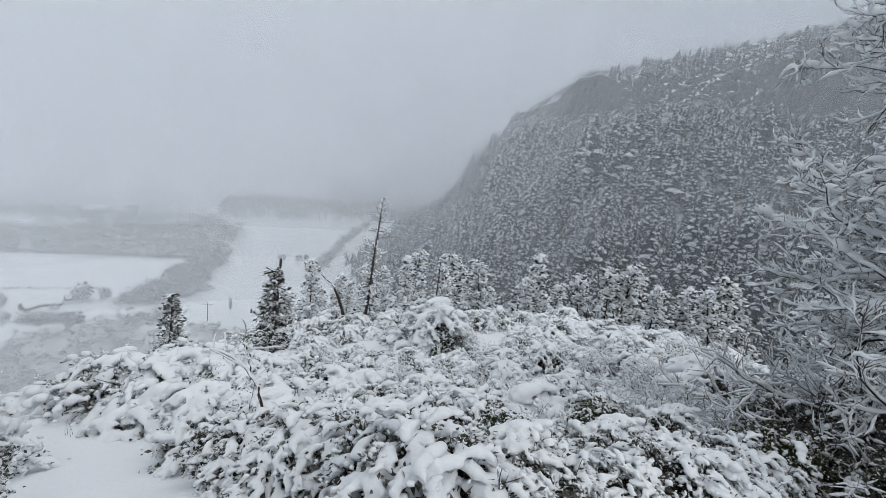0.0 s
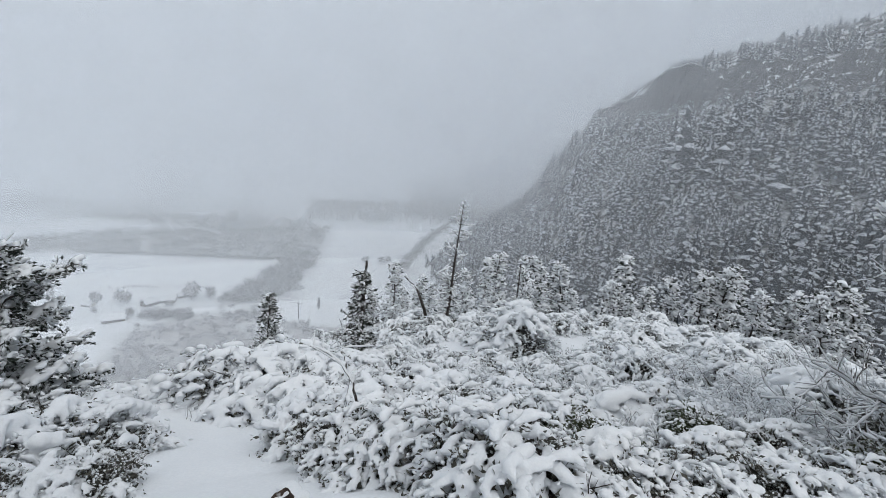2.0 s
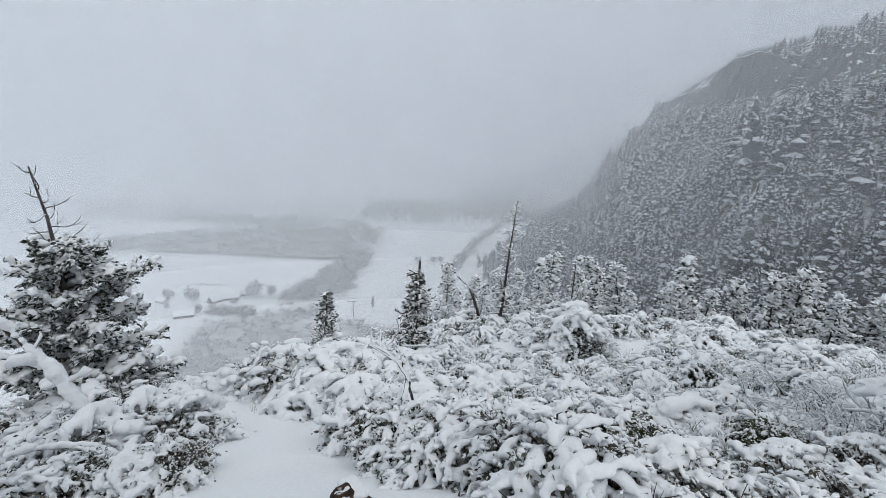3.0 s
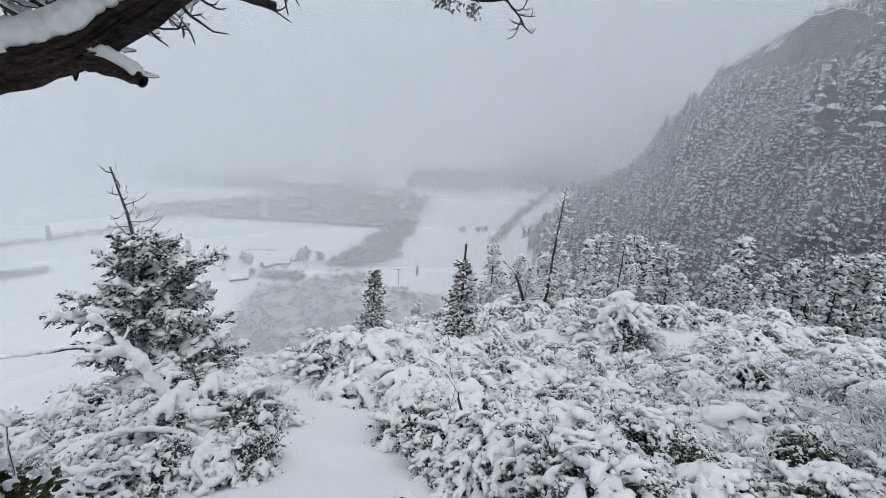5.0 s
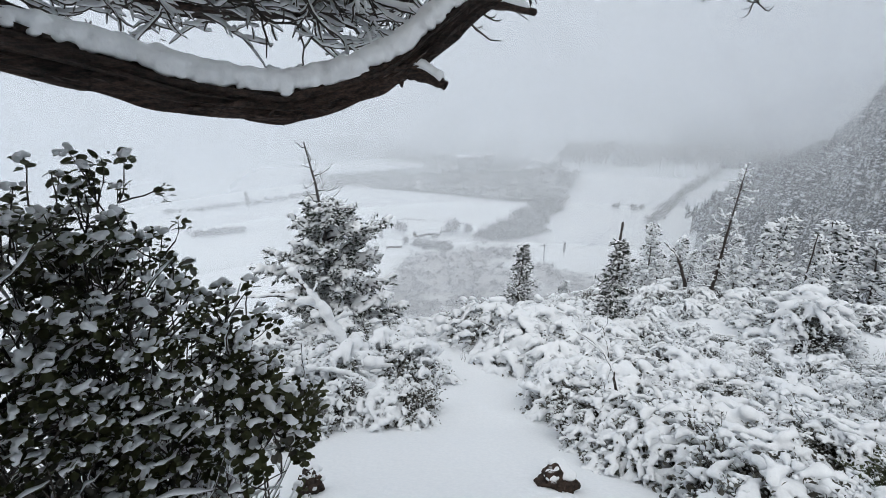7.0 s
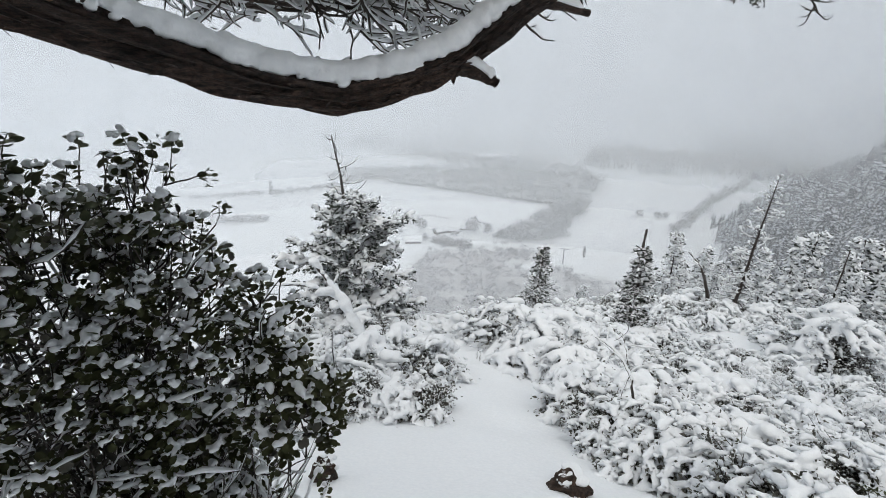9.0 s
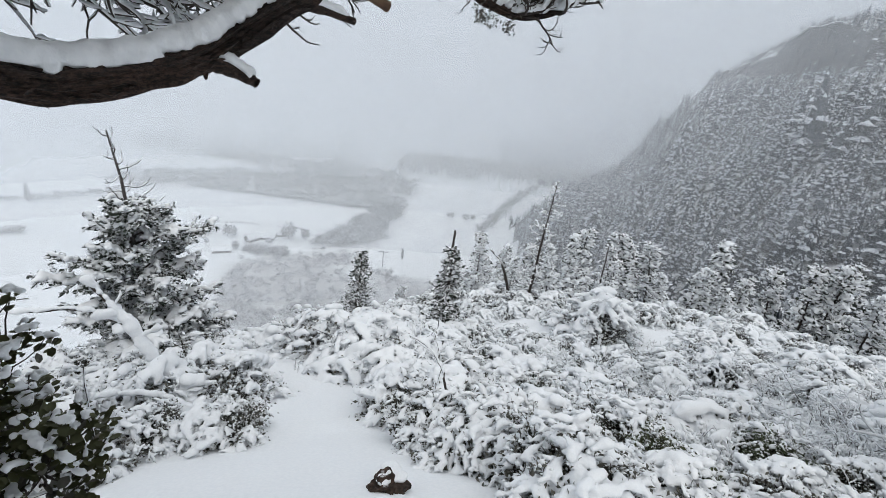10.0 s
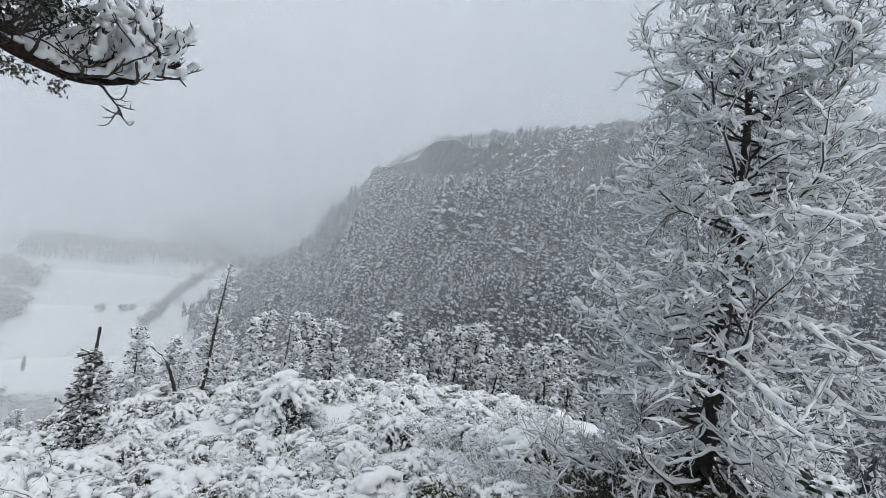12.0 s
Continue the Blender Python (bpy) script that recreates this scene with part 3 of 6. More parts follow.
# ---- woods, far and mid ----
def far_tree(rng, boughs, slim, load):
    """A conifer 1 high: a ragged dark body and drooping boughs. Gives the boughs and, apart, the snow that lies on them."""
    v, f, sv, sf = [], [], [], []
    core = [(0.7 * slim * math.cos(k * 1.047) * rng.uniform(0.5, 1.2), 0.7 * slim * math.sin(k * 1.047) * rng.uniform(0.5, 1.2), 0.10 + 0.05 * rng.random()) for k in range(6)]
    v += core + [(0, 0, 0.97), (-0.012, -0.01, 0), (0.012, -0.01, 0), (0, 0.014, 0), (0, 0, 1.0)]
    f += [(k, (k + 1) % 6, 6) for k in range(6)] + [(7, 8, 10), (8, 9, 10), (9, 7, 10)]
    for i in range(boughs):
        t = (i + rng.random()) / boughs
        a = i * 2.4 + rng.normal(0, 0.4)
        reach = slim * min(1.0, 0.62 + 1.6 * t) * (1 - t) ** 0.7 * rng.uniform(0.6, 1.3) + 0.02
        z, dip, wide = 0.10 + 0.86 * t, rng.uniform(0.0, 0.06), reach * rng.uniform(0.35, 0.55) + 0.012
        c, s = math.cos(a), math.sin(a)
        n = len(v)
        v += [(0, 0, z + 0.02), (0.6 * reach * c - wide * s, 0.6 * reach * s + wide * c, z - dip - 0.012), (reach * c, reach * s, z - 1.6 * dip), (0.6 * reach * c + wide * s, 0.6 * reach * s - wide * c, z - dip - 0.012), (0.55 * reach * c, 0.55 * reach * s, z - 0.4 * dip + 0.012)]
        f += [(n, n + 4, n + 1), (n + 1, n + 4, n + 2), (n + 2, n + 4, n + 3), (n + 3, n + 4, n)]
        if rng.random() < load:
            k, ln, wd = rng.uniform(0.5, 0.85) * reach, (reach * rng.uniform(0.18, 0.36) + 0.010) * math.exp(rng.normal(0.0, 0.4)), wide * rng.uniform(0.25, 0.75)
            n, h = len(sv), z - dip + 0.004 + 0.012 * rng.normal()
            sv += [((k - ln) * c, (k - ln) * s, h), (k * c - wd * s, k * s + wd * c, h - 0.008 + 0.03 * rng.normal()), ((k + ln) * c, (k + ln) * s, h - 0.014), (k * c + wd * s, k * s - wd * c, h - 0.008), (k * c, k * s, h + 0.014 + 0.03 * rng.random())]
            sf += [(n, n + 4, n + 1), (n + 1, n + 4, n + 2), (n + 2, n + 4, n + 3), (n + 3, n + 4, n)]
    return np.array(v), np.array(f), np.array(sv), np.array(sf)


def round_tree(rng, count, spread):
    """A bare broad-leaved crown 1 high: a rounded cloud of twiggy sprays on a stem."""
    v, f = [], []
    for i in range(count):
        d = unit(rng.normal(0, 1, 3) * (1, 1, 0.9))
        p = d * (0.35 + 0.65 * rng.random() ** 0.6) * (spread, spread, 0.42) + (0, 0, 0.55)
        e, g = unit(rng.normal(0, 1, 3) + (0, 0, 0.8)) * 0.16, unit(rng.normal(0, 1, 3)) * 0.09
        n = len(v)
        v += [tuple(p - e), tuple(p + g), tuple(p + e)]
        f += [(n, n + 1, n + 2)]
    n = len(v)
    v += [(-0.02, -0.02, -0.1), (0.02, -0.02, -0.1), (0, 0.025, -0.1), (0, 0, 0.75)]
    f += [(n, n + 1, n + 3), (n + 1, n + 2, n + 3), (n + 2, n, n + 3)]
    return np.array(v), np.array(f)


def plant(shapes, rng, x, y, tall, wide=1.0, mat=None, name="trees", sink=0.03, z=None, load=None):
    """Copies of a few tree shapes baked into one mesh, standing on the land; with load, their snow as a second mesh."""
    s, snow = Soup(), Soup()
    z = height(x, y) if z is None else z
    tall = np.broadcast_to(tall, x.shape) * np.ones(x.shape)
    kind = rng.integers(0, len(shapes), len(x))
    for q, shape in enumerate(shapes):
        m = kind == q
        a, h = rng.random(m.sum()) * 6.283, tall[m]
        w = h * wide * (0.85 + 0.35 * rng.random(m.sum()))
        c, sn, o = np.cos(a), np.sin(a), np.zeros(m.sum())
        lean = rng.normal(0, 0.03, (2, m.sum())) * h
        turns = np.stack([np.stack([c * w, -sn * w, lean[0]], 1), np.stack([sn * w, c * w, lean[1]], 1), np.stack([o, o, h], 1)], 1)
        spots = np.stack([x[m], y[m], z[m] - sink * h], 1)
        s.scatter(shape[:2], turns, spots)
        if load:
            snow.scatter(shape[2:], turns, spots)
    if load:
        tagged(part("tree_snow", snow, load, smooth=False), "clumps of snow on the boughs of the conifers", "snow", kind="stuff")
    return part(name, s, mat, smooth=False)


rng = np.random.default_rng(11)
FAR_TREES = [far_tree(rng, 18 + i % 4, 0.18 + 0.016 * i, 0.5 + 0.5 * (i * 7 % 10) / 9) for i in range(10)]
MID_TREES = [far_tree(rng, 46, 0.15 + 0.02 * i, 0.6 + 0.06 * i) for i in range(6)]
ROUND_TREES = [round_tree(rng, 44, 0.36 + 0.04 * i) for i in range(5)]
SLIM_TREES = [round_tree(rng, 46, 0.11 + 0.02 * i) for i in range(4)]


def wood_on_mountain(rng, count):
    az = rng.uniform(4, 84, count * 3)
    rf, rc = table(az, FOOT_R), table(az, CREST_R)
    r = np.sqrt(rng.uniform(0, 1, count * 3) * ((rc + 22) ** 2 - (rf * 0.8) ** 2) + (rf * 0.8) ** 2)
    back = np.where(az > 33, 62.0, np.interp(az, [22, 28, 33], [8.0, 14.0, 62.0]))
    on_crag = (az > 23) & (r > rc - back - 10) & (r < rc - back + 5)
    x, y = r * np.sin(np.radians(az)), r * np.cos(np.radians(az))
    gap = waves(x, y, 14, 7.0) > 0.93
    keep = ~on_crag & ~gap & (height(x, y) > VALLEY + 3)
    x, y, r = x[keep][:count], y[keep][:count], r[keep][:count]
    tall = rng.uniform(8, 17, len(x))
    az = np.degrees(np.arctan2(x, y))
    under = table(az, CREST_R) - np.where(az > 33, 62.0, np.interp(az, [22, 28, 33], [8.0, 14.0, 62.0])) - r
    tall = tall * np.where((az > 23) & (under < 40), 0.66, 1.0) * np.where(table(az, CREST_R) - r < 30, 0.5, 1.0) * np.exp(rng.normal(-0.1, 0.25, len(x)))
    return plant(FAR_TREES, rng, x, y, tall, 1.0, HAZED_NEEDLES, "mountain_forest", load=HAZED_SNOW)


tagged(wood_on_mountain(rng, 6600), "dense snow-dusted conifer forest on the mountain side", "forest", kind="stuff")

# the nearer slope below the knoll
n = 800
az, r = rng.uniform(-2, 84, n), np.sqrt(rng.uniform(45 ** 2, 185 ** 2, n))
x, y = r * np.sin(np.radians(az)), r * np.cos(np.radians(az))
keep = (r > 56) & ((az > 6) | (r > 60))
tagged(plant(MID_TREES, rng, x[keep], y[keep], rng.uniform(6.5, 12.5, keep.sum()), 1.0, HAZED_NEEDLES, "slope_forest", load=HAZED_SNOW), "snow-laden conifers on the slope below the knoll", "forest", kind="stuff")

# far wooded hill
n = 700
az, r = rng.uniform(2, 26, n), rng.uniform(950, 1160, n)
x, y = r * np.sin(np.radians(az)), r * np.cos(np.radians(az))
tagged(plant(FAR_TREES, rng, x, y, rng.uniform(14, 24, n), 1.2, HAZED_NEEDLES, "far_forest", load=HAZED_SNOW), "hazy conifer wood on a far hill", "forest", kind="stuff")


# ---- the valley ----
PALE_POPLARS = [(-15, 752, 30), (13, 756, 31), (-85, 758, 27), (-61, 760, 26), (60, 755, 30), (-44, 757, 26), (-104, 757, 25), (88, 758, 28)]


def on_land(x, y, dz=0.0):
    return (x, y, float(height(x, y)) + dz)


def thicket(poly, count, low, high, shapes, name, label, wide=1.0, mat=HAZED_BARE_WOOD):
    p = np.array(poly)
    x, y = rng.uniform(p[:, 0].min(), p[:, 0].max(), count * 4), rng.uniform(p[:, 1].min(), p[:, 1].max(), count * 4)
    m = inside(x + 9 * waves(x, y, 9, 1.0) + rng.normal(0, 3, x.shape), y + 9 * waves(x, y, 11, 5.0) + rng.normal(0, 3, x.shape), poly)
    m &= waves(x, y, 13, 8.0) + 0.5 * waves(x, y, 5, 2.0) > -0.38
    x, y = x[m][:count], y[m][:count]
    return tagged(plant(shapes, rng, x, y, rng.uniform(low, high, len(x)), wide, mat, name), label, "woodland", kind="stuff")


def hedge(line, gap, low, high, name, label, shapes=None, wide=1.0, spread=2.0):
    xs, ys = [], []
    for (ax, ay), (bx, by) in zip(line, line[1:]):
        k = max(2, int(math.hypot(bx - ax, by - ay) / gap))
        t = rng.random(k)
        xs.append(ax + (bx - ax) * t + rng.normal(0, spread, k))
        ys.append(ay + (by - ay) * t + rng.normal(0, spread, k))
    x, y = np.concatenate(xs), np.concatenate(ys)
    return tagged(plant(shapes or ROUND_TREES, rng, x, y, rng.uniform(low, high, len(x)), wide, HAZED_BARE_WOOD, name), label, "hedge", kind="stuff")


thicket(WOOD, 1050, 4, 7, ROUND_TREES, "valley_wood", "low grey bare woodland between snowy fields", 1.7)
thicket(BELT, 700, 4, 7.5, ROUND_TREES, "valley_wood", "belt of bare grey trees along a stream", 1.5)
thicket(SCRUB, 1000, 1.2, 3.5, ROUND_TREES, "hillside_scrub", "grey bare scrub at the foot of the hill", 1.8)
thicket(HILLFOOT, 600, 1.2, 3.5, ROUND_TREES, "hillside_scrub", "grey bare scrub at the foot of the hill", 1.8)
thicket(BACK_WOOD, 700, 5, 10, ROUND_TREES, "valley_wood", "hazy bare woodland beyond the fields", 1.5)
thicket([(-120, 735), (-60, 742), (93, 764), (175, 790), (190, 850), (-150, 840)], 260, 17, 29, SLIM_TREES, "poplar_plantation", "rows of tall bare poplars beyond the field", 1.0, FAR_HAZED_WOOD)
thicket([(-420, 720), (-120, 740), (-130, 900), (-600, 900)], 420, 4, 9, ROUND_TREES, "valley_wood", "hazy far woodland", 1.4, FAR_HAZED_WOOD)
thicket([(90, 760), (150, 780), (260, 950), (107, 930)], 300, 10, 18, FAR_TREES, "valley_wood", "hazy conifers at the valley's far side", 1.0, HAZED_NEEDLES)
hedge([(86, 742), (63, 686), (36, 608), (18, 541), (5, 500)], 1.2, 4, 8, "field_hedge", "bare hedge along a field track", None, 1.3, 3.0)
hedge([(-339, 548), (-201, 545), (-119, 541)], 0.5, 2.5, 4.5, "field_hedge", "dark hedge along the field edge", None, 1.2, 1.0)
hedge([(-425, 329), (-399, 346), (-378, 363)], 1.2, 4, 8, "field_hedge", "row of bare bushes in a snowy field", None, 1.3, 3.0)
hedge([(-520, 380), (-456, 430), (-415, 468), (-389, 530)], 1.6, 3, 7, "field_hedge", "row of bare bushes in a snowy field", None, 1.3, 4.0)
hedge([(-275, 437), (-225, 444), (-161, 447), (-140, 450)], 3.0, 1.5, 3, "field_hedge", "thin hedge along the farmyard", None, 1.2, 1.5)
hedge([(-43, 421), (-30, 470), (-11, 536)], 4.0, 0.8, 1.6, "field_hedge", "thin fence line of weeds across the snow", None, 1.2, 0.5)


def valley_tree(x, y, tall, wide, label, shapes):
    ob = plant(shapes, rng, np.array([x]), np.array([y]), tall, wide, HAZED_BARE_WOOD, "valley_tree")
    return tagged(ob, label, "tree", "valley trees")


DENSE = [round_tree(rng, 150, 0.38), round_tree(rng, 150, 0.44)]
for x, y, tall in ((-171, 418, 17), (-156, 421, 12), (-218, 405, 12), (-224, 407, 12), (-243, 409, 9), (-248, 412, 8), (-182, 400, 7), (-203, 380, 8), (-232, 385, 6)):
    valley_tree(x, y, tall, 1.0, "bare grey broad-leaved tree beside the farm houses", DENSE)
for x, y, tall in ((-275, 403, 25), (-60, 398, 14), (-430, 420, 26), (-165, 700, 30)):
    valley_tree(x, y, tall, 0.26, "tall slim bare poplar in the valley", DENSE)
for x, y in ((-29, 542), (-11, 543), (-3, 545)):
    valley_tree(x, y, 8, 1.2, "round bare bush in a snowy field", DENSE)


for x, y, tall in PALE_POPLARS:
    s = Soup()
    tube(s, limb(rng, (0, 0, -1), (0, 0, 1), tall, 8, 0.015), np.linspace(1.2, 0.4, 8), 6)
    ob = part("pale_trunk", s, MORTAR)
    ob.location = on_land(x, y)
    tagged(ob, "tall pale bare poplar trunk before a wood", "tree", "pale poplars")
copse = [(-196, 372), (-160, 372), (-156, 388), (-192, 390)]
thicket(copse, 90, 3, 6, ROUND_TREES, "copse", "low dense brown copse beside the farm", 1.6)


def house(x, y, turn, wide, deep, tall, roof, wall_mat, label):
    """A small gabled farm house with a snowy roof, a door and windows."""
    ob = thing("farm_house", label, "house", "farm houses", (x, y, float(height(x, y)) - 0.3))
    ob.rotation_euler = (0, 0, radians(turn))
    w, d = wide / 2, deep / 2
    s = Soup()
    s.add([(-w, -d, 0), (w, -d, 0), (w, d, 0), (-w, d, 0), (-w, -d, tall), (w, -d, tall), (w, d, tall), (-w, d, tall), (-w, 0, tall + roof), (w, 0, tall + roof)],
          tri=[(4, 8, 7), (5, 6, 9)], quad=[(0, 1, 5, 4), (1, 2, 6, 5), (2, 3, 7, 6), (3, 0, 4, 7)])
    part("wall", s, wall_mat, ob, smooth=False)
    for side in (-1, 1):
        s = Soup()
        e = 0.5
        a, b = np.array((0, 0, tall + roof + 0.35)), np.array((0, side * (d + e), tall - 0.25))
        for dz in (0, -0.35):
            s.add([(-w - e, a[1], a[2] + dz), (w + e, a[1], a[2] + dz), (w + e, b[1], b[2] + dz), (-w - e, b[1], b[2] + dz)], quad=[(0, 1, 2, 3)])
        s.add([(-w - e, b[1], b[2]), (w + e, b[1], b[2]), (w + e, b[1], b[2] - 0.35), (-w - e, b[1], b[2] - 0.35)], quad=[(0, 1, 2, 3)])
        part("roof", s, SNOW, ob, "roof slope under thick snow", smooth=False)
    for k, (px, pw, pz, ph) in enumerate(((-w * 0.6, 1.2, 1.0, 1.2), (0, 1.0, 0.3, 2.0), (w * 0.6, 1.2, 1.0, 1.2))):
        s = Soup()
        s.add([(px - pw / 2, -d - 0.05, pz), (px + pw / 2, -d - 0.05, pz), (px + pw / 2, -d - 0.05, pz + ph), (px - pw / 2, -d - 0.05, pz + ph)], quad=[(0, 1, 2, 3)])
        part("door" if k == 1 else "window", s, DARK, ob, smooth=False)
    return ob


house(-211, 372, 25, 15, 8, 3.0, 3.0, PLANK, "low wooden farm shed with a snowy roof")
house(-199, 405, 60, 13, 8, 3.4, 3.4, PLANK, "dark wooden farm house with a snowy roof")
house(-190, 412, 10, 16, 7, 2.8, 2.4, PLANK, "long farm barn under snow")
house(-245, 400, -15, 9, 6, 2.6, 2.2, MORTAR, "small pale farm house under snow")
house(-166, 690, 5, 22, 10, 5.0, 3.0, MORTAR, "hazy pale farm building by far trees")
house(-180, 425, 35, 10, 6, 2.6, 2.2, PLANK, "small farm shed with a snowy roof")


def utility_pole(x, y, tall):
    ob = thing("utility_pole", "dark wooden power pole in the valley snow", "pole", "", (x, y, float(height(x, y)) - 0.5))
    s = Soup()
    tube(s, [(0, 0, 0), (0, 0, tall)], [0.35, 0.25], 6)
    part("pole", s, TWIG, ob)
    s = Soup()
    tube(s, [(-4.0, 0, tall - 1.0), (4.0, 0, tall - 1.0)], [0.22, 0.22], 4)
    part("crossbar", s, TWIG, ob)


utility_pole(-74, 383, 15)


# ---- snowy bushes on the knoll ----
LUMPS = [lump(np.random.default_rng(50 + i), 2, 0.34) for i in range(9)]
SMALL_LEAF = (np.array([(0, 0, 0), (0.016, 0.007, 0.002), (0.016, -0.007, 0.002), (0.030, 0, -0.003), (0.016, 0, -0.001)]), np.array([(0, 4, 1), (0, 2, 4), (4, 3, 1), (4, 2, 3)]))


OCTA = (np.array([(1, 0, 0), (0, 1, 0), (-1, 0, 0), (0, -1, 0), (0, 0, 1), (0, 0, -1.0)]), np.array([(0, 1, 4), (1, 2, 4), (2, 3, 4), (3, 0, 4), (1, 0, 5), (2, 1, 5), (3, 2, 5), (0, 3, 5)]))


def scatter_lumps(soup, rng, shapes, places, size, way, stretch=1.5, flat=0.6):
    """Lumps of snow at the places, long along way."""
    n = len(places)
    kind = rng.integers(0, len(shapes), n)
    turn = frames_along(way, rng.normal(0, 0.25, n))
    scale = np.stack([size * stretch * (0.8 + 0.4 * rng.random(n)), size * (0.85 + 0.3 * rng.random(n)), size * flat * (0.8 + 0.4 * rng.random(n))], 1)
    turn = turn * scale[:, None, :]
    for q, shape in enumerate(shapes):
        m = kind == q
        soup.scatter(shape, turn[m], places[m])


def bush(seed, radius, tall, tips, fine, size, leaves=9, bare=4, green=0.5, load=1.0, name="bush", label="", category="bush", group="snowy bushes"):
    """A low evergreen bush: arching stems, dark small leaves, and a knobbly cushion of snow on the end of every spray."""
    rng = np.random.default_rng(seed)
    ob = thing(name, label, category, group)
    wood, snow = Soup(), Soup()
    a = np.arange(tips) * 2.39996 + rng.normal(0, 0.25, tips)
    h = np.clip((np.arange(tips) + rng.random(tips)) / tips, 0, 1)
    rim = np.sqrt(np.clip(1 - h ** 1.9, 0.01, 1))
    dent = 0.86 + 0.16 * np.sin(3 * a + seed) * rim + 0.12 * np.sin(5 * a + 4 * h + 2 * seed) + rng.normal(0, 0.07, tips)
    tip = np.stack([radius * rim * dent * np.cos(a), radius * rim * dent * np.sin(a), 0.04 + tall * h * dent], 1)
    out = np.stack([np.cos(a) * rim, np.sin(a) * rim, 0.1 * h - 0.35 * rim], 1) + rng.normal(0, 0.30, (tips, 3)) * (1, 1, 0.4)
    out = unit(out)
    patch = np.sin(4.1 * tip[:, 0] / radius + seed) + np.sin(3.7 * tip[:, 1] / radius - 1.3 * seed) + np.sin(5.3 * tip[:, 2] / tall + 2 * a)
    deep = size * np.exp(rng.normal(0, 0.28, tips)) * (1 + 0.22 * h) * np.clip(1.0 + 0.20 * patch, 0.45, 1.5)
    laden = rng.random(tips) < load * np.clip(1.05 + 0.28 * patch, 0.25, 1)
    balls = []
    for i in np.flatnonzero(laden):
        # a drooping finger of snow, lying out or across, with a shorter fork or two
        swing = rng.normal(0, 0.8)
        way = unit(out[i] * (1, 1, 0.6) + np.cross(out[i], (0, 0, 1.0)) * swing)
        n = int(rng.integers(4, 8))
        long = deep[i] * rng.uniform(1.3, 3.2)
        u = np.linspace(-0.5, 0.5, n)
        line = tip[i] + np.outer(u * long, way) - np.outer((u + 0.3) ** 2 * long, (0, 0, 0.55)) + rng.normal(0, 0.07, (n, 3)) * deep[i]
        balls.append((line, deep[i] * (0.52 - 0.30 * np.abs(u)) * rng.uniform(0.75, 1.15, n)))
        for q in range(int(rng.integers(0, 3))):
            turn = unit(way + np.cross(way, (0, 0, 1.0)) * rng.choice((-1.0, 1.0)) * rng.uniform(0.6, 1.4))
            u2 = np.linspace(0.1, 1, 4)
            fork = line[rng.integers(1, n - 1)] + np.outer(u2 * deep[i] * rng.uniform(0.7, 1.5), turn) - np.outer(u2 ** 2, (0, 0, 0.3 * deep[i]))
            balls.append((fork, deep[i] * (0.40 - 0.16 * u2) * rng.uniform(0.8, 1.1)))
    merged(snow, rng, np.concatenate([q[0] for q in balls]), np.concatenate([q[1] for q in balls]), size * 0.42, 0.72)
    dust = 1100 if fine else 500
    c = rng.integers(0, tips, dust)
    spot = tip[c] * rng.uniform(0.80, 1.04, dust)[:, None] + rng.normal(0, 1.1, (dust, 3)) * (deep[c])[:, None] * (1, 1, 0.7) - np.outer(deep[c] * 0.4, (0, 0, 1.0))
    scatter_lumps(snow, rng, [OCTA], spot, size * rng.uniform(0.14, 0.34, dust), rng.normal(0, 1, (dust, 3)) * (1, 1, 0.4), 1.7, 0.7)
    for i in range(0, tips, 2 if fine else 3):
        base = np.array((rng.normal(0, 0.25 * radius), rng.normal(0, 0.25 * radius), -0.1))
        mid = base * 0.45 + tip[i] * 0.55 + (0, 0, 0.15 * tall) + rng.normal(0, 0.05, 3)
        t = np.linspace(0, 1, 6)[:, None]
        tube(wood, base * (1 - t) ** 2 + 2 * mid * t * (1 - t) + tip[i] * t ** 2 + rng.normal(0, 0.012, (6, 3)), np.linspace(0.008, 0.003, 6), 3)
    for i in range(bare):
        b = tip[rng.integers(0, tips)] * (0.8, 0.8, 0.8)
        line = limb(rng, b, (rng.normal(0, 0.6), rng.normal(0, 0.6), 1), tall * rng.uniform(0.3, 0.6), 5, 0.16)
        tube(wood, line, np.linspace(0.006, 0.002, 5), 3)
        snow_on(snow, rng, line, np.linspace(0.006, 0.002, 5), 0.014, 4, 0.6)
        for j in range(3):
            p, d = at(line, rng.uniform(0.3, 0.9))
            tube(wood, limb(rng, p, d + rng.normal(0, 0.6, 3), tall * rng.uniform(0.1, 0.25), 3, 0.15), [0.003, 0.002, 0.0015], 3)
    part("snow", snow, SNOW, ob, "knobbly cushions of fresh snow")["kind"] = "stuff"
    part("wood", wood, TWIG, ob, "thin dark stems")["kind"] = "stuff"
    s = Soup()
    n = leaves * tips
    c = rng.integers(0, tips, n)
    inner = np.where(rng.random(n) < 0.45, rng.uniform(0.55, 0.93, n), 1.0)
    spot = tip[c] * inner[:, None] + rng.normal(0, 1, (n, 3)) * (deep[c] * 0.75)[:, None] * (1, 1, 0.5) - np.outer(deep[c] * 0.75, (0, 0, 1.0))
    spot[:, 2] = np.maximum(spot[:, 2], 0.02)
    turn = frames_along(rng.normal(0, 1, (n, 3)) * (1, 1, 0.6), rng.normal(0, 0.9, n)) * (rng.uniform(0.9, 1.7, n) * np.where(inner < 1, 2.4, 1.4) * (1.0 if fine else 1.25))[:, None, None]
    s.scatter(SMALL_LEAF, turn, spot)
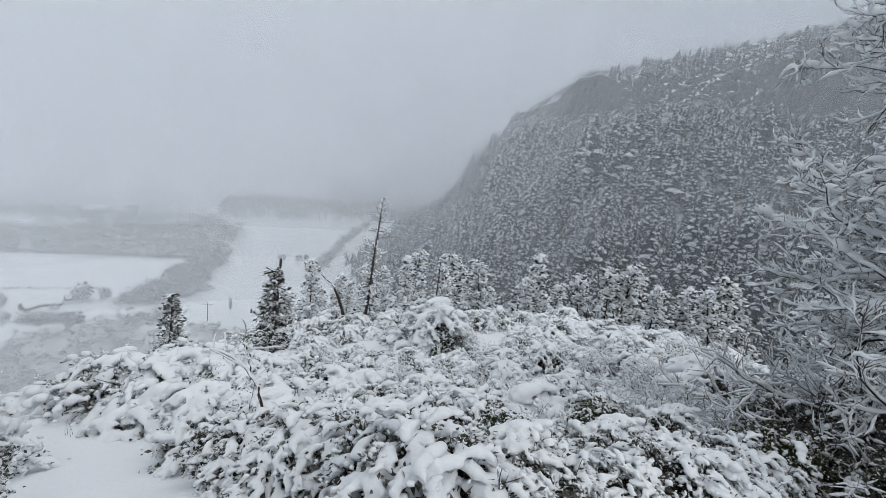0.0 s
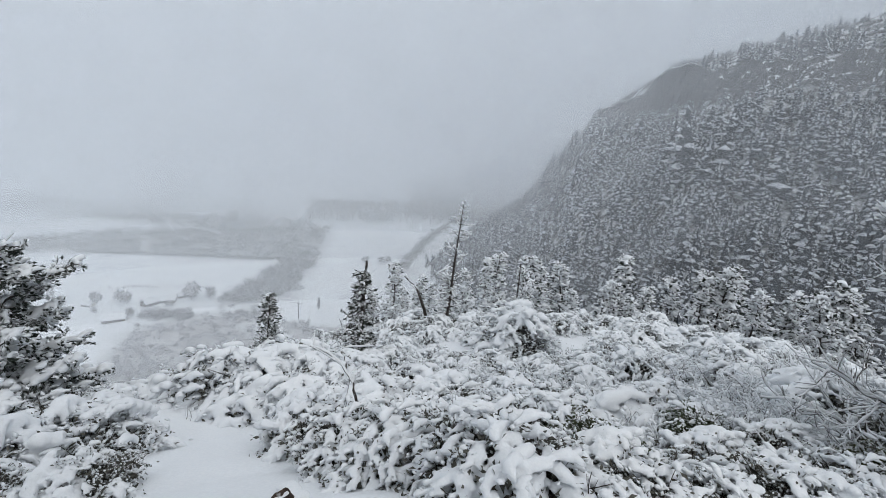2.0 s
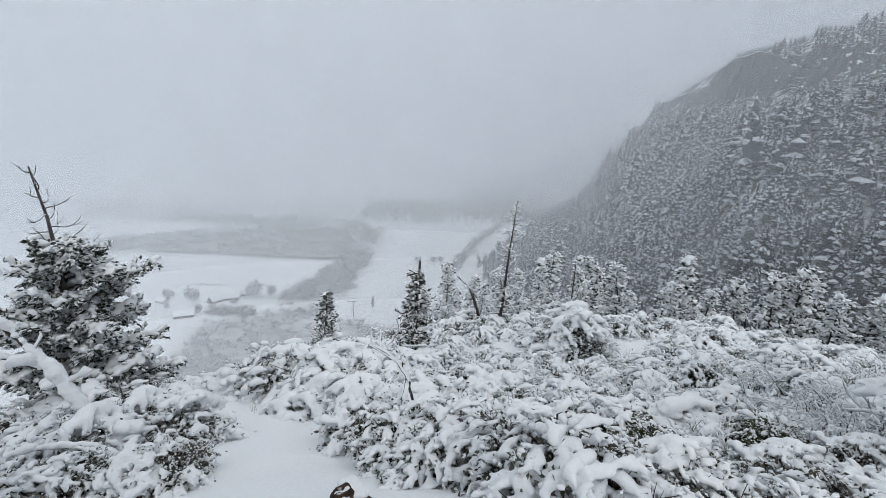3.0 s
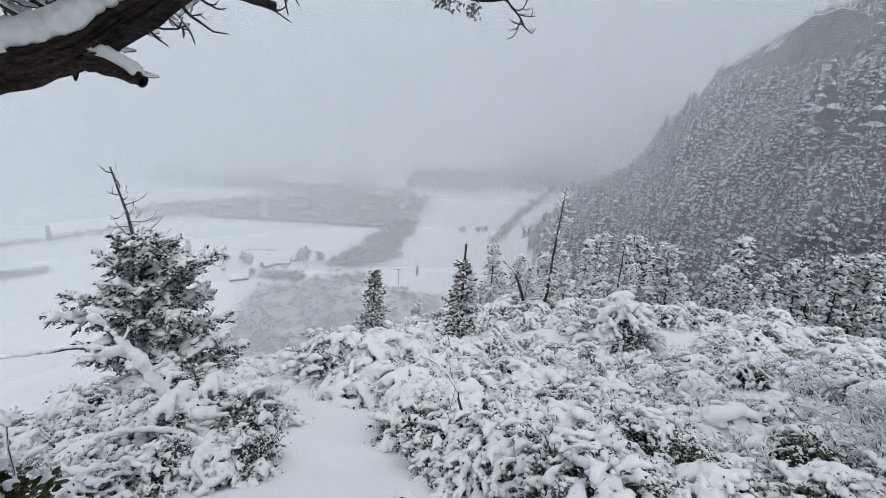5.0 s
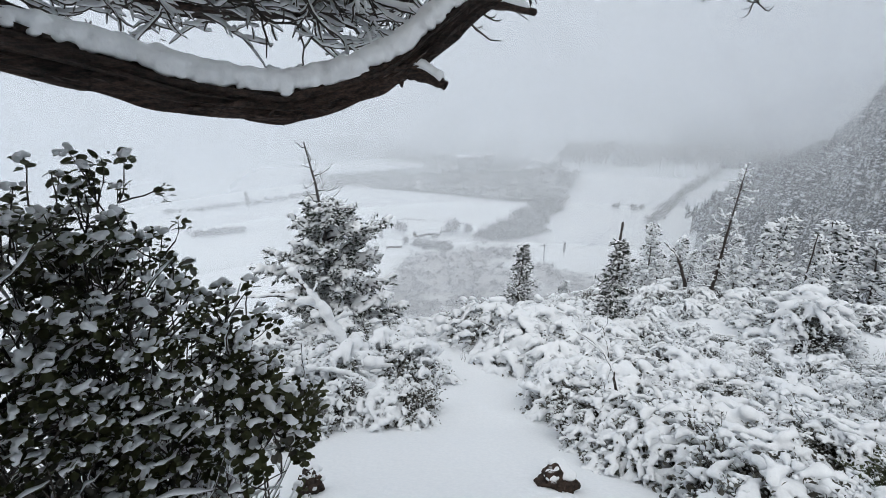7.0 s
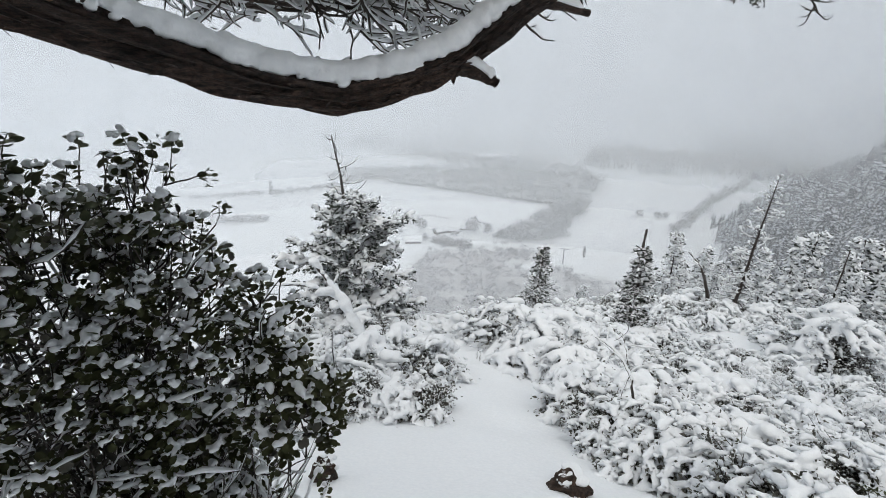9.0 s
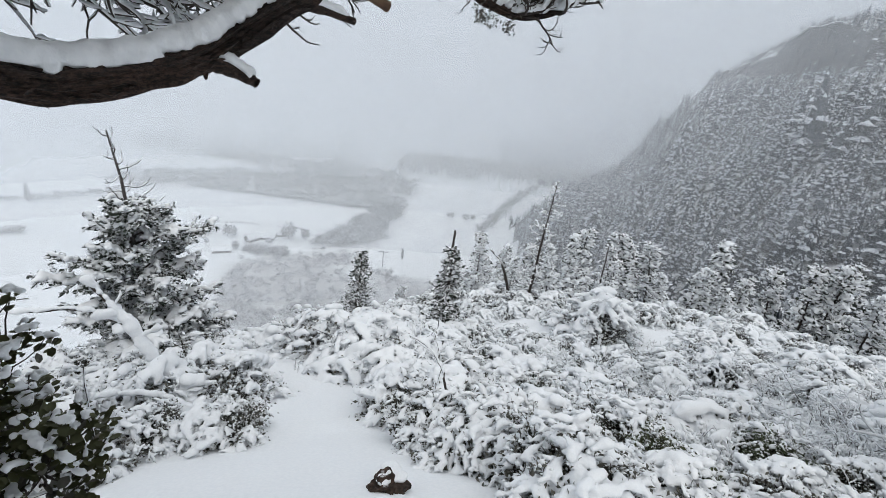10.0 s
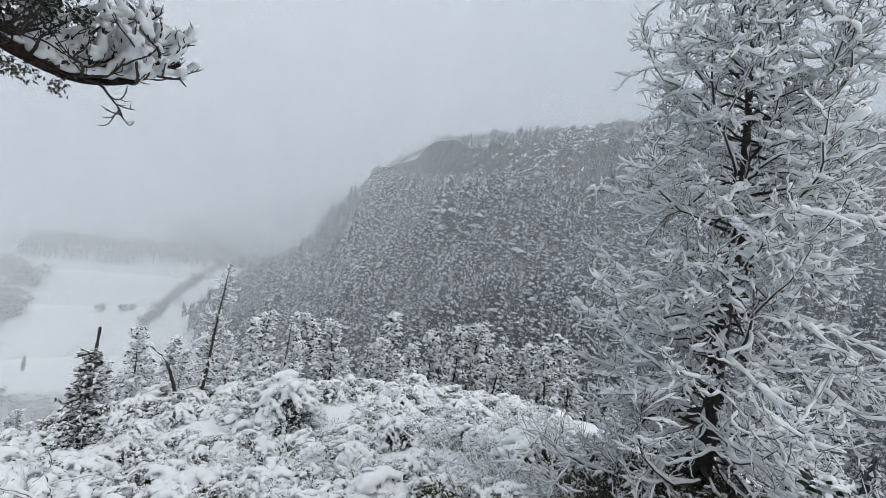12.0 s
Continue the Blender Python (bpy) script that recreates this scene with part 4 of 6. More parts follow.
    part("foliage", s, LEAF if green > 0.5 else BROWN_LEAF, ob, "small dark evergreen leaves")["kind"] = "stuff"
    return ob


def twiggy_bush(seed, radius, tall, stems, depth, label, group="snowy bushes"):
    """A leafless bush: many thin stems arching up and out, forked, each with a strip of snow."""
    rng = np.random.default_rng(seed)
    ob = thing("twiggy_bush", label, "bush", group)
    wood, snow, balls = Soup(), Soup(), []
    for i in range(stems):
        a = i * 2.4 + rng.normal(0, 0.4)
        base = np.array((rng.normal(0, 0.3 * radius), rng.normal(0, 0.3 * radius), -0.08))
        line = limb(rng, base, (math.cos(a) * rng.uniform(0.2, 1.0), math.sin(a) * rng.uniform(0.2, 1.0), 1.0), tall * rng.uniform(0.7, 1.45), 9, 0.13, -0.1, -0.45)
        r = np.linspace(0.010, 0.003, 9)
        tube(wood, line, r, 4)
        snow_on(snow, rng, line[2:], r[2:], depth * rng.uniform(0.7, 1.2), 5, 0.6)
        for j in range(5):
            p, d = at(line, rng.uniform(0.3, 0.98))
            fork = limb(rng, p, d + rng.normal(0, 0.55, 3), tall * rng.uniform(0.2, 0.5), 6, 0.18, 0.1, -0.2)
            tube(wood, fork, np.linspace(0.005, 0.002, 6), 3)
            snow_on(snow, rng, fork, np.linspace(0.005, 0.002, 6), depth * rng.uniform(0.5, 1.0), 5, 0.7)
            if rng.random() < 0.35:
                balls.append(roll(rng, fork[2:], depth * rng.uniform(0.9, 1.7), 5, 0.3))
    merged(snow, rng, np.concatenate([q[0] for q in balls]), np.concatenate([q[1] for q in balls]), max(0.016, depth * 0.7))
    part("snow", snow, SNOW, ob, "strips of snow along every stem")["kind"] = "stuff"
    part("wood", wood, TWIG, ob, "thin dark stems")["kind"] = "stuff"
    return ob


PATH_LINE = [(-0.3, 0.0), (-1.0, 1.6), (-1.5, 3.0), (-1.8, 4.1), (-2.25, 5.6), (-2.9, 7.2), (-3.6, 8.3), (-4.6, 8.9)]


def off_path(x, y):
    """Distance from the trodden path."""
    best = 99.0
    for (ax, ay), (bx, by) in zip(PATH_LINE, PATH_LINE[1:]):
        t = max(0, min(1, ((x - ax) * (bx - ax) + (y - ay) * (by - ay)) / ((bx - ax) ** 2 + (by - ay) ** 2)))
        best = min(best, math.hypot(x - ax - t * (bx - ax), y - ay - t * (by - ay)))
    return best


def stand(ob, x, y, turn, scale, first, sink=0.05):
    """Puts a thing, or a copy of it, on the ground."""
    z = float(height(x, y)) - sink
    m = pose(x, y, z, 0, 0, turn)
    if first:
        ob.matrix_basis = m @ Matrix.Diagonal((scale, scale, scale, 1))
        return ob
    made = copy_thing(ob, m)
    made.scale = (scale, scale, scale)
    return made


BUSH_WORDS = "low evergreen bush bowed under lumps of fresh snow"
GREEN_WORDS = "evergreen bush with green leaves showing under snow"
NEAR_BUSHES = [bush(101, 0.80, 0.72, 400, True, 0.052, 7, load=0.97, label=BUSH_WORDS), bush(102, 0.90, 0.60, 420, True, 0.056, 7, load=1.0, label=BUSH_WORDS), bush(104, 0.75, 0.66, 320, True, 0.062, 8, load=0.95, label=BUSH_WORDS),
               bush(103, 0.72, 0.86, 300, True, 0.048, 16, 5, 0.9, 0.72, label=GREEN_WORDS)]
MID_BUSHES = [bush(111, 0.95, 0.74, 230, False, 0.098, 4, 2, label=BUSH_WORDS), bush(112, 1.05, 0.55, 240, False, 0.10, 4, 3, label=BUSH_WORDS), bush(113, 0.85, 0.80, 220, False, 0.092, 5, 2, label=BUSH_WORDS)]
BRAMBLE = [bush(117, 0.95, 0.95, 190, False, 0.05, 18, 14, 0.3, 0.22, label="dark tangled thicket with little snow")]
TWIGGY = [twiggy_bush(115, 0.75, 0.70, 46, 0.026, "leafless twiggy bush with strands of snow"), twiggy_bush(116, 0.85, 0.55, 50, 0.030, "leafless twiggy bush with strands of snow")]
# open snow between the bushes
CLEARINGS = [[(-0.2, 16.2), (1.6, 17.6), (3.0, 16.2), (4.9, 15.2), (6.5, 15.9), (7.6, 14.2), (5.3, 12.7), (3.2, 12.9), (1.1, 14.5)], [(3.4, 7.6), (5.7, 10.5), (9.8, 11.4), (8.3, 9.7), (5.4, 8.9), (3.0, 6.0)]]


def free_at(x, y, path_gap):
    """Whether a bush may grow here, clear of the path and of the open snow."""
    wide = 0.55 if y < 4.6 else 0.0
    return off_path(x, y) > path_gap + wide and not any(bool(inside(np.array(x), np.array(y), c)) for c in CLEARINGS)


rng = np.random.default_rng(21)
used, placed = set(), []


def place_bush(kinds, x, y, scale):
    ob = kinds[int(rng.integers(0, len(kinds)))]
    first = ob.name not in used
    used.add(ob.name)
    placed.append((x, y))
    return stand(ob, x, y, rng.uniform(0, 360), scale, first)


# the thicket beside the path, then wider and thinner
tries = 0
while len(placed) < 50 and tries < 6000:
    tries += 1
    x, y = rng.uniform(-1.2, 6.5), rng.uniform(3.0, 8.8)
    if not free_at(x, y, 1.25) or math.hypot(x + 0.75, y - 3.3) < 0.95 or y < 2.6 + 0.28 * abs(x) or any(math.hypot(x - a, y - b) < 0.72 for a, b in placed):
        continue
    kinds = TWIGGY if x > 3.2 and rng.random() < 0.2 else MID_BUSHES if y > 6.6 else NEAR_BUSHES[3:] if rng.random() < 0.13 else NEAR_BUSHES[:3]
    place_bush(kinds, x, y, rng.uniform(0.7, 1.15))
first_row = len(placed)
tries = 0
while len(placed) < first_row + 40 and tries < 6000:
    tries += 1
    x, y = rng.uniform(-8.5, -1.6), rng.uniform(3.4, 11.5)
    if not free_at(x, y, 1.25) or x > -1.9 and y < 8 or math.hypot(x, y) < 4.6 or any(math.hypot(x - a, y - b) < 0.75 for a, b in placed):
        continue
    place_bush(NEAR_BUSHES[:3] if math.hypot(x, y) < 6.8 else MID_BUSHES, x, y, rng.uniform(0.75, 1.15))
second_row = len(placed)
tries = 0
while len(placed) < second_row + 84 and tries < 8000:
    tries += 1
    x, y = rng.uniform(-3.2, 14), rng.uniform(8.4, 18.5)
    if math.hypot(x - 4.35, y - 15) < 1.6 or not free_at(x, y, 1.2) or any(math.hypot(x - a, y - b) < 0.85 for a, b in placed):
        continue
    place_bush(TWIGGY if x > 1 and y < 13.5 and rng.random() < 0.14 else MID_BUSHES, x, y, rng.uniform(0.5, 0.95))

# where the path drops out of sight
for x, y, sc in ((-4.6, 10.2, 1.35), (-3.8, 9.9, 1.5), (-3.0, 9.5, 1.5), (-2.3, 9.0, 1.45), (-1.6, 8.5, 1.3), (-4.2, 11.0, 1.6), (-3.3, 10.6, 1.65), (-2.5, 10.2, 1.6), (-1.8, 9.7, 1.5), (-1.1, 9.3, 1.3), (-5.2, 11.2, 1.3), (-3.6, 12.0, 1.4), (-2.6, 11.6, 1.4), (-1.7, 11.0, 1.3), (-1.0, 10.4, 1.2), (-4.6, 12.5, 1.2), (-2.0, 12.8, 1.2), (-0.9, 12.2, 1.0), (-3.0, 13.3, 1.2)):
    place_bush(MID_BUSHES, x, y, sc * 0.9)

for x, y, sc in ((1.2, 16.6, 0.8), (2.3, 16.9, 0.7), (3.1, 17.6, 0.8), (1.7, 17.7, 0.9), (0.6, 17.5, 0.9), (2.6, 18.6, 0.9), (3.6, 18.9, 0.9), (1.0, 18.8, 1.0)):
    place_bush(MID_BUSHES, x, y, sc)

ROUND_BUSH = bush(120, 1.25, 1.35, 280, True, 0.13, 8, 0, 0.3, 0.97, "round_bush", "round snow-capped evergreen bush in a white clearing", "bush", "")
stand(ROUND_BUSH, 4.35, 15.0, 40, 1.12, True, -0.05)


# ---- trees of the knoll ----
def conifer(seed, tall, wide, boughs, tuft, deep, load=0.8, top=0.0, bent=0.0, trunk_r=0.09, start=0.06, curve=0.8, droop=0.35, skew=(0.0, 0.0), voxel=0.05, name="conifer", label="", group="snowy conifers", sprays=3, mat=None):
    """A conifer: tapering stem, boughs with flat side twigs, tufts of needles below them and rolls of snow on them.
    top: height of a bare dead leader; skew: how much fuller and to which bearing."""
    rng = np.random.default_rng(seed)
    ob = thing(name, label, "tree", group)
    stem = limb(rng, (0, 0, -0.4), (0, 0, 1), tall + 0.4, 14, 0.03)
    stem[:, 0] += bent * np.clip(stem[:, 2] / tall, 0, 1) ** 1.5
    s = Soup()
    tube(s, stem, np.linspace(trunk_r, 0.015, 14), 7)
    part("trunk", s, DEAD if top else TWIG, ob)
    wood, green, snow = Soup(), Soup(), Soup()
    body = tall - top
    spots, ways, balls = [], [], []
    for i in range(boughs):
        t = start + (1 - start) * (i + rng.random()) / boughs
        a = i * 2.4 + rng.normal(0, 0.5)
        p, _ = at(stem, np.clip((t * body + 0.4) / (tall + 0.4), 0, 0.999))
        full = 1 + skew[0] * math.cos(a - skew[1])
        reach = max(0.5 * tuft, wide * min(1, 0.7 + 1.5 * t) * (1 - t * 0.95) ** curve * rng.uniform(0.55, 1.12) * (1 + 0.22 * math.sin(2 * a + 9 * t + seed)) * full)
        line = limb(rng, p, (math.cos(a), math.sin(a), 0.2 + 0.6 * t), reach, 7, 0.09, droop, 0.15)
        r = np.linspace(0.010 + 0.011 * reach, 0.005, 7)
        tube(wood, line, r, 4)
        if rng.random() < load:
            balls.append(roll(rng, line[1:] + (0, 0, 0.5 * deep), deep * (1 - 0.5 * t) * rng.uniform(0.45, 0.8), max(4, int(reach / deep * 1.1)), 0.25))
        m = max(3, int(reach / tuft * 1.5 * min(1.0, full)))
        for q in range(m):
            u = 0.18 + 0.82 * (q + rng.random()) / m
            c, d = at(line, u)
            side = np.cross(d, (0, 0, 1.0)) * (1 if q % 2 else -1)
            ln = reach * 0.34 * (1.2 - u) * rng.uniform(0.6, 1.2) + 0.7 * tuft
            sub = limb(rng, c, d * 0.6 + side * rng.uniform(0.35, 1.0) + (0, 0, rng.normal(-0.05, 0.2)), ln, 4, 0.16, 0.4 * droop + 0.1, 0.1)
            tube(wood, sub, np.linspace(0.006, 0.003, 4), 3)
            k = max(2, int(ln / tuft * 2.0))
            w = np.linspace(0.15, 1.0, k)
            spots.append(np.stack([np.interp(w * 3, np.arange(4), sub[:, e]) for e in range(3)], 1) - (0, 0, 0.22 * tuft))
            ways.append(np.tile(sub[3] - sub[0], (k, 1)))
            if rng.random() < load:
                balls.append(roll(rng, sub + (0, 0, 0.25 * deep), deep * (1 - 0.5 * t) * rng.uniform(0.35, 0.85), max(3, int(ln / deep * 1.2)), 0.2))
    spots, ways = np.concatenate(spots), unit(np.concatenate(ways))
    n = len(spots)
    spray = (np.array([(0, 0, 0), (0.5, 0.26, -0.1), (0.5, -0.26, -0.1), (1, 0, -0.2), (0.5, 0, 0.04)]), np.array([(0, 4, 1), (0, 2, 4), (4, 3, 1), (4, 2, 3)]))
    for q in range(sprays):
        w = ways + rng.normal(0, 0.6, (n, 3)) * (1, 1, 0.6)
        green.scatter(spray, frames_along(w, rng.normal(0, 0.8, n)) * (tuft * rng.uniform(0.6, 1.15, n))[:, None, None], spots + rng.normal(0, 0.22 * tuft, (n, 3)) - unit(w) * 0.3 * tuft)
    merged(snow, rng, np.concatenate([q[0] for q in balls]), np.concatenate([q[1] for q in balls]), voxel, 0.85)
    part("bough_work", wood, TWIG, ob)["kind"] = "stuff"
    part("needles", green, mat or NEEDLES, ob, "dark evergreen sprays dusted with snow")["kind"] = "stuff"
    part("snow", snow, SNOW, ob, "snow lying on the boughs")["kind"] = "stuff"
    if top:
        dead, snow2 = Soup(), Soup()
        for i in range(16):
            p, _ = at(stem, np.clip((body + top * (i - 3) / 13 + 0.4) / (tall + 0.4), 0, 0.999))
            a = rng.random() * 6.283
            line = limb(rng, p, (math.cos(a), math.sin(a), 0.15), rng.uniform(0.35, 0.8) * (1.45 - i / 14), 6, 0.22, 0.0, 0.5)
            tube(dead, line, np.linspace(0.014, 0.005, 6), 4)
            snow_on(snow2, rng, line, np.linspace(0.010, 0.003, 6), 0.016, 4)
            p, d = at(line, 0.6)
            tube(dead, limb(rng, p, d + rng.normal(0, 0.5, 3), 0.2, 4, 0.2, 0, 0.5), np.linspace(0.007, 0.004, 4), 4)
        part("dead_twigs", dead, TWIG, ob, "bare dead twigs")["kind"] = "stuff"
        part("twig_snow", snow2, SNOW, ob)["kind"] = "stuff"
    return ob


LEFT_TREE = conifer(202, 6.0, 2.4, 110, 0.13, 0.155, 0.9, 1.5, -0.6, 0.11, 0.05, 0.62, 0.30, (0.22, -0.3), 0.042, "old_conifer", "old conifer with a bare dead top, boughs bent by snow", "", 4)
stand(LEFT_TREE, -7.75, 9.5, 0, 1.0, True, 0.1)
DARK_FIR = conifer(203, 2.6, 0.55, 70, 0.13, 0.05, 0.30, 0, 0, 0.06, 0.04, 0.6, 0.2, (0.0, 0.0), 0.03, "young_conifer", "dark slim young conifer with little snow", "", 4)
stand(DARK_FIR, -1.0, 13.2, 0, 1.2, True, 0.1)
SLIM_FIR = conifer(204, 5.2, 1.15, 90, 0.19, 0.09, 0.5, 0, 0, 0.09, 0.04, 0.75, 0.3, (0.0, 0.0), 0.045, "slim_conifer", "slim conifer beyond the bushes, dusted with snow", "", 4)
stand(SLIM_FIR, -6.7, 24.5, 0, 1.2, True, 0.1)

KNOLL_FIRS = [conifer(211 + i, 6.0, 1.15 + 0.2 * i, 70, 0.23, 0.18, 0.95, 0, 0.1 * i, 0.08, 0.04, 0.75, 0.35, (0.15, 1.0 * i), 0.075, label="conifer plastered with snow at the edge of the slope", mat=SNOWY_NEEDLES) for i in range(4)]
rng = np.random.default_rng(31)
used_firs = set()


def place_fir(x, y, tall, kind):
    ob = KNOLL_FIRS[kind]
    first = ob.name not in used_firs
    used_firs.add(ob.name)
    return stand(ob, x, y, rng.uniform(0, 360), tall / 6.0, first, 0.2)


# bearing and distance, and how far the tip stands below the first eye, in degrees
for az, r, dip in ((-0.1, 24, 16.9), (1.6, 26, 19), (4.4, 23, 18.8), (5.9, 25, 19.3), (9.5, 26, 17.1), (11.4, 30, 15.9), (13.2, 36, 14.8), (15, 30, 17.5), (16.8, 36, 16.4), (17.6, 44, 15.0), (20.9, 42, 15.5),
                   (22.6, 36, 18), (24.4, 40, 16), (26.8, 46, 13.9), (28.5, 40, 17.5), (30, 44, 16.3), (35, 52, 14.1), (37.6, 54, 12.7), (40.3, 50, 14.1), (42.5, 52, 14.2), (45, 56, 11.9), (47.5, 50, 14), (50, 56, 12.5),
                   (54, 50, 14), (58, 55, 12.5), (63, 50, 13), (68, 52, 12.5), (73, 55, 11), (-6.5, 30, 25.4), (-10, 32, 24), (-2.5, 27, 20.5), (3, 32, 18.2), (7.6, 33, 17.8), (19, 48, 15.8), (32, 58, 15.5), (39, 62, 13.8)):
    x, y = r * math.sin(radians(az)), r * math.cos(radians(az))
    tall = EYE_Z - r * math.tan(radians(dip)) - float(height(x, y))
    place_fir(x, y, max(2.5, tall), int(rng.integers(0, 4)))


# dry stalks standing out of the snow of the clearing and the path's edge
s, cap = Soup(), Soup()
for i in range(120):
    x, y = (rng.normal(3.8, 2.2), rng.normal(12.5, 2.2)) if i < 110 else (rng.normal(-4.2, 0.5), rng.uniform(4.0, 9.5))
    z = float(height(x, y)) - 0.03
    for j in range(int(rng.integers(1, 5))):
        line = limb(rng, (x + rng.normal(0, 0.05), y + rng.normal(0, 0.05), z), (rng.normal(0, 0.35), rng.normal(0, 0.35), 1), rng.uniform(0.06, 0.32), 4, 0.15)
        tube(s, line, [0.004, 0.0035, 0.003, 0.0015], 3)
        if rng.random() < 0.5:
            snow_on(cap, rng, line[1:], [0.0035, 0.003, 0.0015], 0.02, 4, 0.6)
tagged(part("dry_stalks", s, TWIG), "thin dry stalks poking out of the snow", "stalks", kind="stuff")
tagged(part("stalk_snow", cap, SNOW), "little ridges of snow on dry stalks", "snow", kind="stuff")


# ---- dead stems among the trees ----
def spline(points, n):
    """A smooth line of n points through a few corners."""
    p = np.array(points, float)
    p = np.concatenate([[2 * p[0] - p[1]], p, [2 * p[-1] - p[-2]]])
    t = np.linspace(0, len(p) - 3 - 1e-6, n)
    i, u = t.astype(int), (t % 1)[:, None]
    a, b, c, d = p[i], p[i + 1], p[i + 2], p[i + 3]
    return 0.5 * (2 * b + (c - a) * u + (2 * a - 5 * b + 4 * c - d) * u ** 2 + (3 * b - a - 3 * c + d) * u ** 3)


def dead_stem(name, corners, radii, depth, label, mat=DEAD, sides=8, twigs=0, seed=1):
    """A dead stem or fallen limb with snow lying along it."""
    rng = np.random.default_rng(seed)
    ob = thing(name, label, "dead wood", "", tuple(corners[0]))
    line = spline(np.array(corners) - np.array(corners[0]), 18) + rng.normal(0, 0.006, (18, 3))
    rr = np.linspace(radii[0], radii[1], 18) * (1 + 0.12 * rng.normal(0, 1, 18))
    s = Soup()
    tube(s, line, rr, sides)
    part("stem", s, mat, ob)
    snow = Soup()
    if depth > 0.04:
        u = np.linspace(0.06, 1, 110)
        c = np.stack([np.interp(u * 17, np.arange(18), line[:, k]) for k in range(3)], 1) + rng.normal(0, 0.09 * depth, (110, 3))
        fat = 1 - 0.3 * u + 0.22 * np.interp(u, np.linspace(0, 1, 14), rng.normal(0, 1, 14))
        merged(snow, rng, c + np.array((0, 0, 1.0)) * (0.6 * np.interp(u, np.linspace(0, 1, 18), rr) + 0.1 * depth)[:, None], depth * 0.42 * np.clip(fat, 0.45, 1.5), depth * 0.14)
    elif depth:
        snow_on(snow, rng, line, rr, depth, 9, 0.3)
    for i in range(twigs):
        p, d = at(line, rng.uniform(0.3, 0.98))
        w = limb(rng, p, d * 0.4 + rng.normal(0, 0.8, 3), rng.uniform(0.15, 0.5), 5, 0.2)
        t = Soup()
        tube(t, w, np.linspace(rr[-1] * 0.6, 0.003, 5), 4)
        part("twig", t, mat, ob)
        snow_on(snow, rng, w, np.linspace(rr[-1] * 0.6, 0.003, 5), depth * 0.5 + 0.01, 5, 0.5)
    if snow.n:
        part("snow", snow, SNOW, ob, "snow lying along the stem")["kind"] = "stuff"
    return ob


dead_stem("dead_pole", [on_land(-1.3, 20.4, -0.3), (-1.22, 20.6, -6.2), (-1.15, 20.8, -4.75)], (0.085, 0.045), 0, "tall dark broken dead trunk among conifers", TWIG)
dead_stem("leaning_snag", [on_land(1.55, 18.4, -0.2), (1.25, 18.5, -5.9), (0.95, 18.7, -5.2), (0.45, 18.9, -4.75)], (0.075, 0.02), 0.06, "leaning dead stem with snow along its bowed top", TWIG, 8, 5, 4)
dead_stem("slim_snag", [on_land(8.0, 29, -0.2), (8.05, 29.1, -8.9), (8.1, 29.2, -7.2)], (0.06, 0.02), 0, "slim dead trunk between snowy conifers", TWIG)
dead_stem("snowy_limb", [(-0.42, 5.15, -1.85), (-0.48, 5.2, -1.56), (-0.54, 5.27, -1.39), (-0.66, 5.33, -1.25), (-0.82, 5.38, -1.14), (-1.02, 5.4, -1.06)], (0.018, 0.008), 0.024, "bowed forked dead limb carrying a ridge of snow", TWIG, 7, 5, 6)
dead_stem("snowy_limb", [(-0.58, 5.29, -1.36), (-0.60, 5.36, -1.22), (-0.66, 5.42, -1.06), (-0.70, 5.45, -0.96)], (0.009, 0.004), 0.012, "thin upright dead fork dusted with snow", TWIG, 6, 3, 7)
dead_stem("snowy_limb", [(-4.9, 6.35, -3.4), (-5.25, 6.2, -2.7), (-5.7, 6.27, -2.06), (-6.25, 6.24, -1.36)], (0.06, 0.03), 0.19, "thick slanting dead limb under heavy snow", TWIG, 8, 4, 8)
dead_stem("snowy_limb", [(-5.7, 6.27, -2.1), (-6.2, 6.0, -1.75), (-6.9, 5.7, -1.72), (-7.6, 5.5, -1.8)], (0.03, 0.01), 0.10, "thin dead side limb with snow", TWIG, 6, 0, 9)
dead_stem("snowy_limb", [(-4.3, 5.6, -3.1), (-4.7, 5.5, -2.75), (-5.3, 5.3, -2.65), (-5.8, 5.1, -2.75)], (0.03, 0.012), 0.14, "low dead limb under a thick ridge of snow", TWIG, 7, 2, 12)


